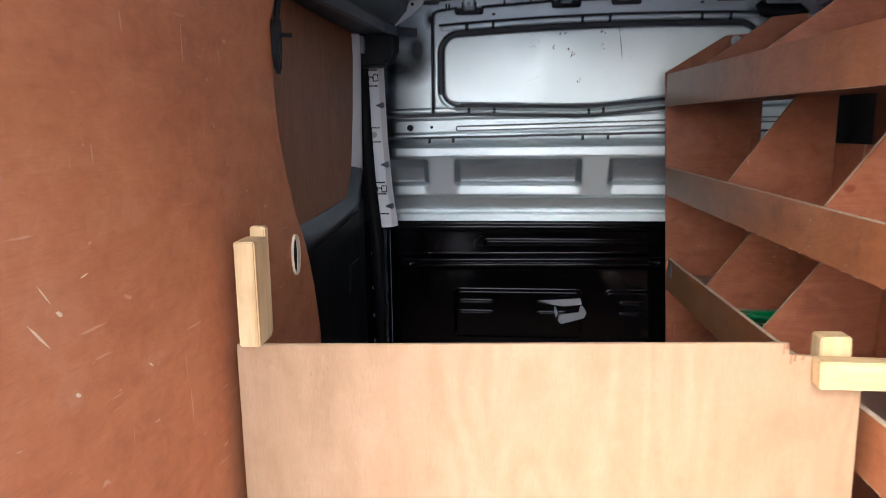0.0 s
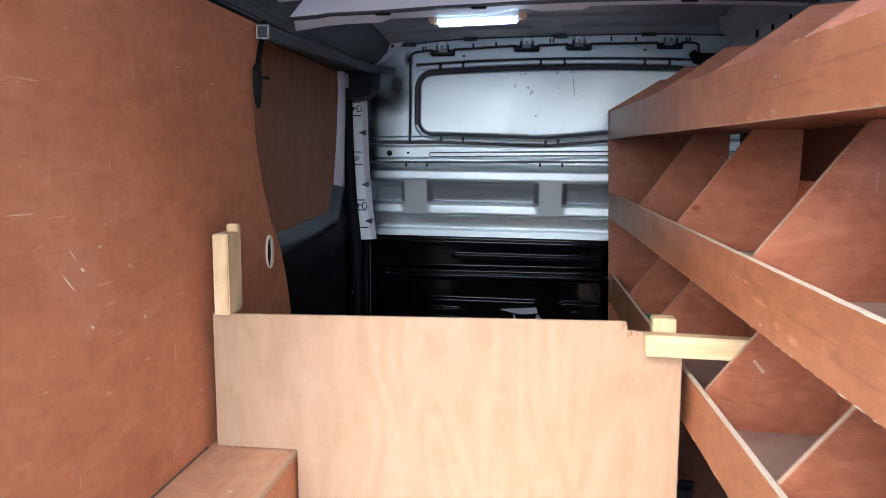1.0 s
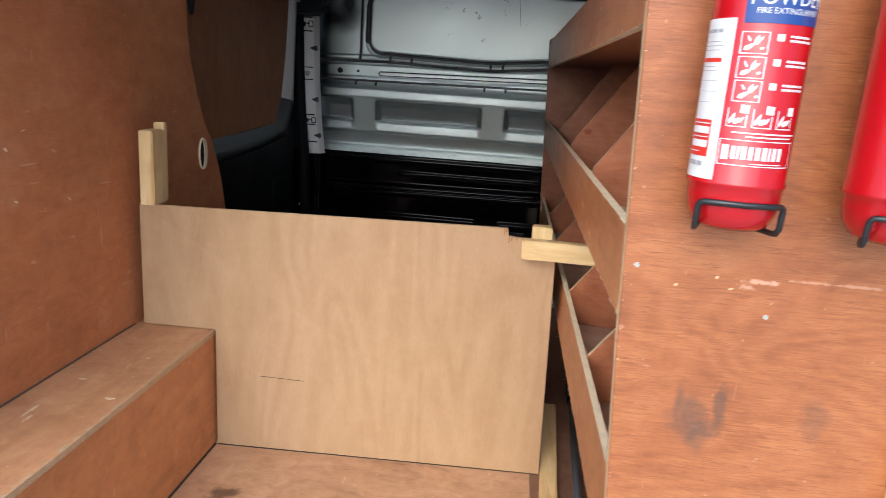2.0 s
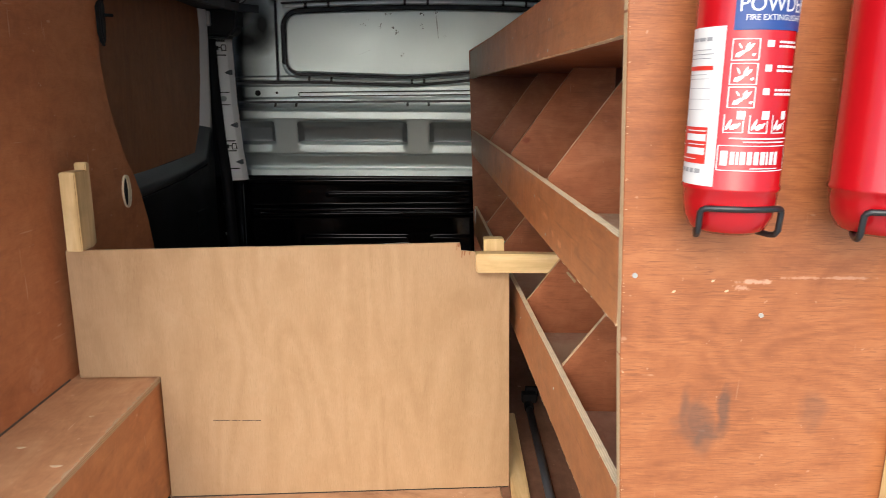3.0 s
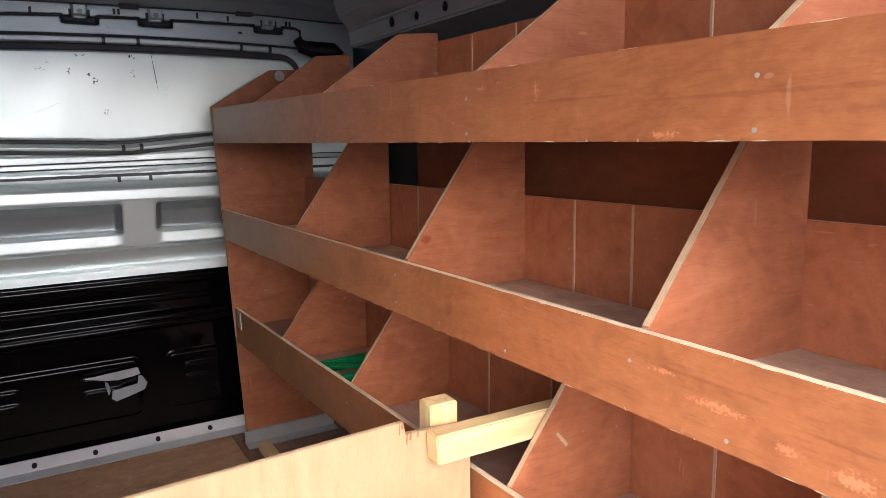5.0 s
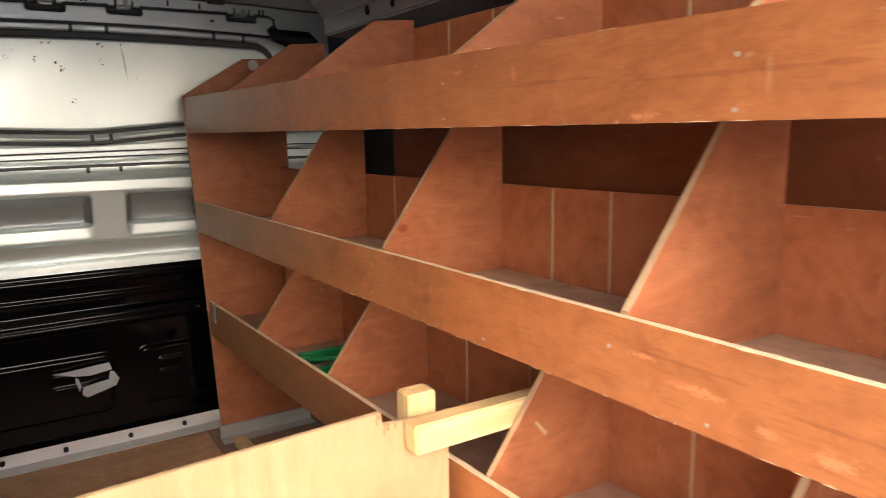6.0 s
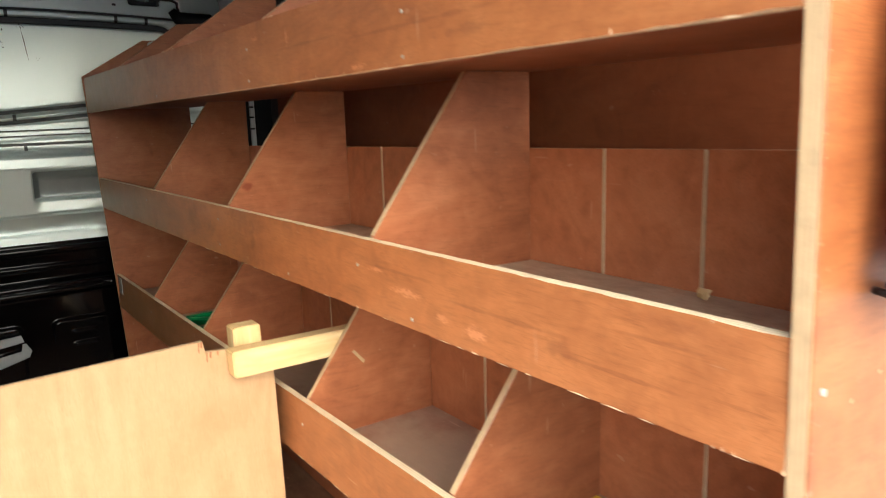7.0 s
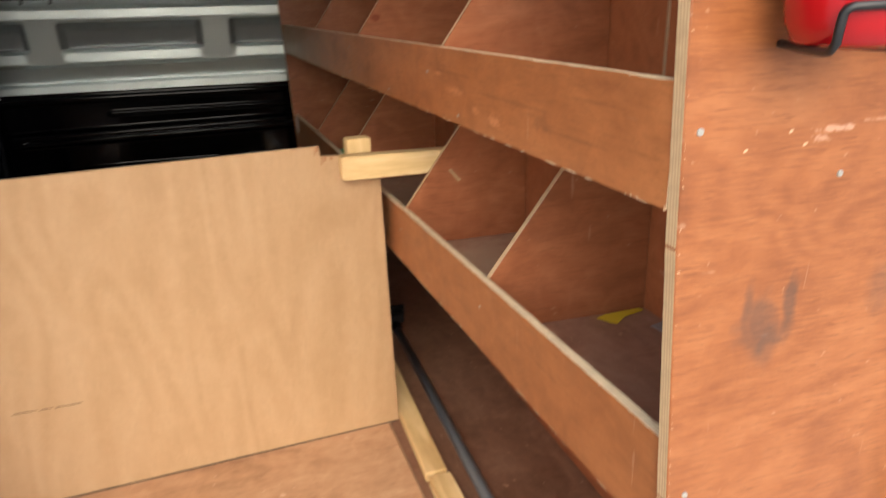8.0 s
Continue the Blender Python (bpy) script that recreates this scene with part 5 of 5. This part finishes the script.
# ---- floor timbers and the pole under the racking ----
batten("timber_batten", [(0.556, 0.985, 0.0), (0.600, 0.985, 0.0), (0.622, 1.60, 0.0), (0.578, 1.60, 0.0), (0.556, 0.985, 0.022), (0.600, 0.985, 0.022), (0.622, 1.60, 0.022), (0.578, 1.60, 0.022)],
       pine_y, "pine batten lying on the floor beside the racking")
batten("timber_batten", [(0.551, 0.40, 0.0), (0.598, 0.40, 0.0), (0.604, 0.975, 0.0), (0.558, 0.975, 0.0), (0.551, 0.40, 0.024), (0.598, 0.40, 0.024), (0.604, 0.975, 0.024), (0.558, 0.975, 0.024)],
       pine_y, "second pine batten lying end to end on the floor")
batten("timber_batten", bar_box(0.592, 0.630, 2.44, 2.62, 0.0, 0.03), pine_y, "short pine offcut on the floor by the end panel")
pole = thing("pole", (0.65, 1.0, 0.0), "long grey blue metal pole lying on the floor", "pole")
bm = bmesh.new()
tube(bm, [(0.634, 0.40, 0.013), (0.648, 0.90, 0.013), (0.676, 1.66, 0.013)], 0.0115, 16)
part("shaft", bm, tube_grey, pole)
bm = bmesh.new()
tube(bm, [(0.675, 1.64, 0.014), (0.680, 1.73, 0.016)], 0.0155, 14)
box(bm, 0.655, 0.703, 1.67, 1.70, 0.020, 0.052)
box(bm, 0.668, 0.713, 1.70, 1.715, 0.030, 0.062)
part("clamp", bm, plastic_black, pole, "black plastic clamp at the pole's end", 0.003)

# ---- loose things on the shelves ----
case = thing("green_tray", (0.70, 1.88, 0.44), "bright green moulded plastic open frame on the lower shelf", "plastic frame")
ZS = shelf_at(2, 1.9)
bm = bmesh.new()
for x0, x1, y0, y1 in ((0.60, 0.615, 1.78, 2.05), (0.745, 0.76, 1.78, 2.05), (0.615, 0.745, 1.78, 1.795), (0.615, 0.745, 2.035, 2.05), (0.615, 0.745, 1.90, 1.915)):
    box(bm, x0, x1, y0, y1, ZS + 0.001, ZS + 0.034)
part("tray_frame", bm, green_plastic, case, "", 0.003, 2)
bm = bmesh.new()
hexa(bm, [(0.60, 1.79, ZS + 0.034), (0.625, 1.785, ZS + 0.034), (0.745, 1.89, ZS + 0.040), (0.72, 1.90, ZS + 0.040),
          (0.60, 1.79, ZS + 0.044), (0.625, 1.785, ZS + 0.044), (0.745, 1.89, ZS + 0.050), (0.72, 1.90, ZS + 0.050)])
hexa(bm, [(0.60, 1.985, ZS + 0.034), (0.618, 1.995, ZS + 0.034), (0.745, 1.905, ZS + 0.034), (0.73, 1.895, ZS + 0.034),
          (0.60, 1.985, ZS + 0.042), (0.618, 1.995, ZS + 0.042), (0.745, 1.905, ZS + 0.042), (0.73, 1.895, ZS + 0.042)])
part("tray_lid", bm, green_plastic, case, "", 0.003, 2)
z = shelf_at(1, 0.54)
bm = bmesh.new()
bmesh.ops.create_icosphere(bm, subdivisions=2, radius=0.0075, matrix=Matrix.Translation((0.812, 0.535, z + 0.006)))
for v in bm.verts:
    v.co += Vector((rng.uniform(-1, 1), rng.uniform(-1, 1), rng.uniform(-1, 1))) * 0.0025
    v.co.z = max(v.co.z, z + 0.0005)
tagged(part("wood_scrap", bm, pine_z), "small crumpled pale wood scrap on the middle shelf", "scrap")
z = shelf_at(2, 0.45)
bm = bmesh.new()
prism(bm, [(0.742, 0.690), (0.760, 0.696), (0.818, 0.698), (0.820, 0.690), (0.785, 0.682), (0.760, 0.664), (0.752, 0.672)], z + 0.001, z + 0.0025, lambda a, b, h: (a, b, h))
tagged(part("tape_scrap", bm, yellow_tape), "torn scrap of yellow tape on the lower shelf", "tape")
bm = bmesh.new()
prism(bm, [(0.800, 0.640), (0.822, 0.645), (0.825, 0.610), (0.805, 0.605)], z + 0.001, z + 0.0025, lambda a, b, h: (a, b, h))
tagged(part("paper_scrap", bm, label_grey), "small grey paper scrap on the lower shelf", "paper")
bm = bmesh.new()
for ring in ([(0.090, 0.284), (0.147, 0.289), (0.200, 0.293), (0.255, 0.297), (0.262, 0.272), (0.240, 0.268), (0.190, 0.262), (0.150, 0.268), (0.115, 0.277)],
             [(0.256, 0.266), (0.267, 0.264), (0.282, 0.236), (0.272, 0.214), (0.236, 0.203), (0.180, 0.188), (0.166, 0.200), (0.170, 0.226), (0.206, 0.232), (0.250, 0.238)],
             [(0.149, 0.262), (0.158, 0.258), (0.166, 0.230), (0.158, 0.213), (0.150, 0.246)]):
    prism(bm, ring, 2.863, 2.866, lambda a, b, h: (a, h, b))
tagged(part("torn_label", bm, tape_clear), "torn silvery label remains on the black bulkhead", "label")
bm = bmesh.new()
prism(bm, [(0.666, 0.597), (0.670, 0.600), (0.690, 0.577), (0.686, 0.573)], 1.1285, 1.1315, lambda a, b, h: (a, h, b))
part("nick", bm, edge_z, rack, "pale gouge in a divider")

# ---- roof lamp ----
lamp = thing("ceiling_light", (0.047, 1.82, 1.372), "lit slim white strip lamp on the van roof", "ceiling light")


def lamp_bar(x0, x1, y0, y1, z0, z1):
    """A box that follows the slope of the bow."""
    bm = bmesh.new()
    a, b = (x0 - 0.047) * 0.034, (x1 - 0.047) * 0.034
    hexa(bm, [(x0, y0, z0 + a), (x1, y0, z0 + b), (x1, y1, z0 + b), (x0, y1, z0 + a), (x0, y0, z1 + a), (x1, y0, z1 + b), (x1, y1, z1 + b), (x0, y1, z1 + a)])
    return bm


part("lamp_body", lamp_bar(-0.072, 0.166, 1.808, 1.846, 1.3855, 1.410), label_white, lamp, "slim white lamp body", 0.004, 2)
part("diffuser", lamp_bar(-0.071, 0.165, 1.806, 1.844, 1.372, 1.385), lamp_m, lamp, "glowing white diffuser", 0.005, 3)
for x0, x1 in ((-0.097, -0.0725), (0.1665, 0.191)):
    part("end_cap", lamp_bar(x0, x1, 1.810, 1.842, 1.377, 1.406), cap_tan, lamp, "tan plastic end cap", 0.006, 2)
bm = bmesh.new()
box(bm, 0.0, 0.10, 1.818, 1.836, 1.404, 1.50)
part("lamp_mount", bm, dark_roof, lamp)


# ---- fire extinguishers on the near end panel ----
def wrap(cx, cy, r, ang, z, lift=0.0004):
    """A place on the cylinder; ang in degrees from the rear, growing towards +x."""
    a = radians(ang)
    return (cx + (r + lift) * math.sin(a), cy - (r + lift) * math.cos(a), z)


def patch(bm, cx, cy, r, a0, a1, z0, z1, lift=0.0004, mi=0):
    n = max(2, int(abs(a1 - a0) / 4))
    for k in range(n):
        p, q = a0 + (a1 - a0) * k / n, a0 + (a1 - a0) * (k + 1) / n
        f = face(bm, [wrap(cx, cy, r, p, z0, lift), wrap(cx, cy, r, q, z0, lift), wrap(cx, cy, r, q, z1, lift), wrap(cx, cy, r, p, z1, lift)], mi)
        f.smooth = True


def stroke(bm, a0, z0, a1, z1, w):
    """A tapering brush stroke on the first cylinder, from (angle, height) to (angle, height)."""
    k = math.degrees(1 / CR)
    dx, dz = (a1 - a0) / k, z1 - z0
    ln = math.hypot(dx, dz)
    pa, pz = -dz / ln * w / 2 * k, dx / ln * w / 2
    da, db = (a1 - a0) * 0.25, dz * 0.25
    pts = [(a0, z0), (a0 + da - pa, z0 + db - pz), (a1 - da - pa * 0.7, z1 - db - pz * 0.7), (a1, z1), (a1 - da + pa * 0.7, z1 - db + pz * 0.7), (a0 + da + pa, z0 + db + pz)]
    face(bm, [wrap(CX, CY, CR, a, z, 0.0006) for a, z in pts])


print_rng = random.Random(3)


def words(text, cx, cy, r, mid, z, size, stretch=1.0, lift=0.0008):
    """Lettering bent round the cylinder."""
    cu = bpy.data.curves.new("words", "FONT")
    cu.body, cu.size, cu.align_x, cu.resolution_u = text, size, "CENTER", 3
    tmp = bpy.data.objects.new("words", cu)
    scene.collection.objects.link(tmp)
    me = bpy.data.meshes.new_from_object(tmp.evaluated_get(bpy.context.evaluated_depsgraph_get()))
    bpy.data.objects.remove(tmp)
    bm = bmesh.new()
    bm.from_mesh(me)
    for v in bm.verts:
        ang = mid + math.degrees(v.co.x * stretch / r)
        v.co = Vector(wrap(cx, cy, r, ang, z + v.co.y, lift))
    return bm


def extinguisher(cx, cy, r, z0, top, label):
    ob = thing("fire_extinguisher", (cx, cy, z0), label, "fire extinguisher", "fire extinguishers on the panel")
    bm = bmesh.new()
    prof = [(r * 0.55, z0 + 0.008), (r * 0.62, z0), (r * 0.80, z0 + 0.004), (r * 0.93, z0 + 0.016), (r * 0.975, z0 + 0.030), (r * 0.985, z0 + 0.0385), (r * 1.024, z0 + 0.0400),
            (r * 1.024, z0 + 0.0425), (r, z0 + 0.0445), (r, top - 0.035), (r * 0.95, top - 0.018), (r * 0.75, top - 0.004), (r * 0.40, top + 0.004), (0.016, top + 0.006), (0.016, top + 0.018)]
    turned(bm, cx, cy, prof, 56)
    body = part("cylinder", bm, red_paint, ob)
    bm = bmesh.new()
    turned(bm, cx, cy, [(0.019, top + 0.018), (0.019, top + 0.04), (0.012, top + 0.042), (0.012, top + 0.06)], 20)
    box(bm, cx - 0.008, cx + 0.008, cy - 0.07, cy + 0.015, top + 0.055, top + 0.068)
    part("valve", bm, plastic_black, ob, "black valve head and lever", 0.002)
    # black wire cradle: a bar across the front, dropping at both ends and running back to the panel
    zb = z0 + 0.020
    bm = bmesh.new()
    w, f = 0.036 * r / 0.041, cy - r + 0.004
    side = [(w * 0.86, 0.030, -0.0212), (w * 0.93, 0.022, -0.0212), (w * 0.98, 0.016, -0.0200), (w, 0.012, -0.0155), (w, 0.011, -0.006), (w, 0.010, 0.001), (w - 0.001, 0.009, 0.0035), (w - 0.004, 0.007, 0.005), (w * 0.6, 0.0, 0.0055)]
    side = [(w * 0.25, 0.2795 - f, -0.0195), (w * 0.30, 0.075, -0.0200), (w * 0.72, 0.042, -0.0212)] + side
    pts = [(cx - a, f + b, zb + c) for a, b, c in side] + [(cx, f - 0.004, zb + 0.0055)] + [(cx + a, f + b, zb + c) for a, b, c in side[::-1]]
    tube(bm, pts, 0.0028, 10)
    part("wire_cradle", bm, wire_black, ob, "black wire cradle")
    return ob, body


CX, CY, CR, CZ = 0.627, 0.234, 0.0410, 0.872
ext_a, body_a = extinguisher(CX, CY, CR, CZ, 1.19, "red powder fire extinguisher with printed labels in a wire cradle")
bm = bmesh.new()
patch(bm, CX, CY, CR, -36, 62, 1.046, 1.115)
band = part("blue_band", bm, label_blue, ext_a, "blue printed band")
part("band_title", words("POWDER", CX, CY, CR, 14, 1.0605, 0.0175, 0.9), label_white, band, "white lettering")
part("band_line", words("FIRE EXTINGUISHER", CX, CY, CR, 14, 1.0535, 0.0065, 0.95), label_white, band, "white lettering")
bm = bmesh.new()
patch(bm, CX, CY, CR, -116, -44, 0.916, 1.050)
sticker = part("white_sticker", bm, label_white, ext_a, "white service sticker with red panels")
bm = bmesh.new()
for a0, a1, z0, z1 in ((-112, -56, 1.0145, 1.0180), (-112, -56, 0.9350, 0.9665)):
    patch(bm, CX, CY, CR, a0, a1, z0, z1, 0.0008)
tagged(part("red_print", bm, label_red, sticker, "red printed bars"), kind="stuff")
bm = bmesh.new()
for a0, a1, z0, z1 in ((-93, -57.5, 0.9545, 0.9605), (-91, -58, 0.9428, 0.9488), (-92, -58, 0.9628, 0.9638), (-90, -58, 0.9512, 0.9520), (-109, -98, 0.9615, 0.9625), (-109, -97, 0.9500, 0.9510), (-109, -70, 0.9385, 0.9393)):
    patch(bm, CX, CY, CR, a0, a1, z0, z1, 0.0011)
tagged(part("white_print", bm, label_white, sticker), kind="stuff")
bm = bmesh.new()
for a0, a1, z0, z1 in ((-100, -84, 1.0385, 1.0415), (-82, -70, 1.0385, 1.0415), (-68, -60, 1.0385, 1.0415), (-112, -60, 1.031, 1.0316), (-112, -56, 1.0275, 1.0281), (-112, -58, 1.0240, 1.0246), (-100, -64, 1.0105, 1.0111), (-112, -60, 1.0070, 1.0075), (-112, -56, 0.9990, 0.9994), (-112, -56, 0.9900, 0.9904), (-112, -56, 0.9810, 0.9814),
                       (-110, -102, 0.9265, 0.9305), (-100, -93, 0.9265, 0.9305), (-90, -82, 0.9265, 0.9305), (-80, -73, 0.9265, 0.9305), (-71, -62, 0.9265, 0.9305)):
    patch(bm, CX, CY, CR, a0, a1, z0, z1, 0.0008)
tagged(part("grey_print", bm, label_grey, sticker, "unreadable grey printed lines"), kind="stuff")
bm = bmesh.new()
for zc in (1.0305, 1.0110, 0.9920):
    for a0, a1, z0, z1 in ((-36, -6, zc + 0.0080, zc + 0.0088), (-36, -6, zc - 0.0088, zc - 0.0080), (-36, -34.8, zc - 0.0085, zc + 0.0085), (-7.2, -6, zc - 0.0085, zc + 0.0085),
                           (2, 10, zc + 0.002, zc + 0.0075)):
        patch(bm, CX, CY, CR, a0, a1, z0, z1, 0.0005)
    for z0 in (zc + 0.0052, zc + 0.0018):
        a = 17.0
        while a < 46:
            w = print_rng.uniform(3.0, 7.0)
            patch(bm, CX, CY, CR, a, a + w, z0, z0 + 0.0019, 0.0005)
            a += w + 1.3
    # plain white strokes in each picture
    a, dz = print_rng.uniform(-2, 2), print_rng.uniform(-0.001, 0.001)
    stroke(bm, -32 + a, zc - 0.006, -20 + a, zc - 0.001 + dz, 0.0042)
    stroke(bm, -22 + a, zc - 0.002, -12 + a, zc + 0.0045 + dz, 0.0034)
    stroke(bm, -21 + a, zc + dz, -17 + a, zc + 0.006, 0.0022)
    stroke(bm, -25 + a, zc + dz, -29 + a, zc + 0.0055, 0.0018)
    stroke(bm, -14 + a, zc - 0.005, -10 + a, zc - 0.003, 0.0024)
for a in (-38, -10, 18):
    patch(bm, CX, CY, CR, a, a + 22, 0.9625, 0.9633, 0.0005)
    patch(bm, CX, CY, CR, a, a + 1.2, 0.9625, 0.978, 0.0005)
    patch(bm, CX, CY, CR, a + 21, a + 22.2, 0.9625, 0.973, 0.0005)
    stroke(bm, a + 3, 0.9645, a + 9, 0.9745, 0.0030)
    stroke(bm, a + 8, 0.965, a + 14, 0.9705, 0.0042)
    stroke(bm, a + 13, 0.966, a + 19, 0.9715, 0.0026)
    patch(bm, CX, CY, CR, a + 14, a + 23, 0.974, 0.981, 0.0005)
for a0, a1, z0, z1 in ((-30, 50, 0.9575, 0.9587), (-14, 44, 0.9545, 0.9557), (-42, 50, 0.9515, 0.9523), (-42, 50, 0.9305, 0.9313), (-42, -40.8, 0.931, 0.952), (49, 50, 0.931, 0.952),
                       (-38, -30, 0.935, 0.9475), (-27, -22.5, 0.936, 0.947), (-20.5, -18, 0.936, 0.947), (-16, -10.5, 0.936, 0.947), (-8, -3, 0.936, 0.947),
                       (-0.5, 5, 0.936, 0.947), (7.5, 13, 0.936, 0.947), (15, 17.5, 0.936, 0.947), (20, 25, 0.936, 0.947), (27.5, 32.5, 0.936, 0.947), (-4, 34, 0.9325, 0.9333)):
    patch(bm, CX, CY, CR, a0, a1, z0, z1, 0.0005)
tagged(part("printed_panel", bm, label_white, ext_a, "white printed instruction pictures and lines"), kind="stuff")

ext_b, body_b = extinguisher(0.770, 0.225, 0.0500, 0.872, 1.22, "larger red fire extinguisher with white print in a wire cradle")
bm = bmesh.new()
for zc in (1.045, 1.015):
    for a0, a1, z0, z1 in ((-22, -5, zc - 0.010, zc + 0.010), (0, 30, zc + 0.004, zc + 0.006), (0, 26, zc - 0.002, zc)):
        patch(bm, 0.770, 0.225, 0.0500, a0, a1, z0, z1, 0.0005)
for a0, a1, z0, z1 in ((-20, 30, 0.975, 0.9765), (-20, 24, 0.970, 0.9715), (-20, 30, 0.965, 0.9665), (-22, 30, 0.950, 0.958), (-20, 30, 0.944, 0.9455)):
    patch(bm, 0.770, 0.225, 0.0500, a0, a1, z0, z1, 0.0005)
tagged(part("printed_panel", bm, label_white, ext_b, "white printed boxes and lines"), kind="stuff")
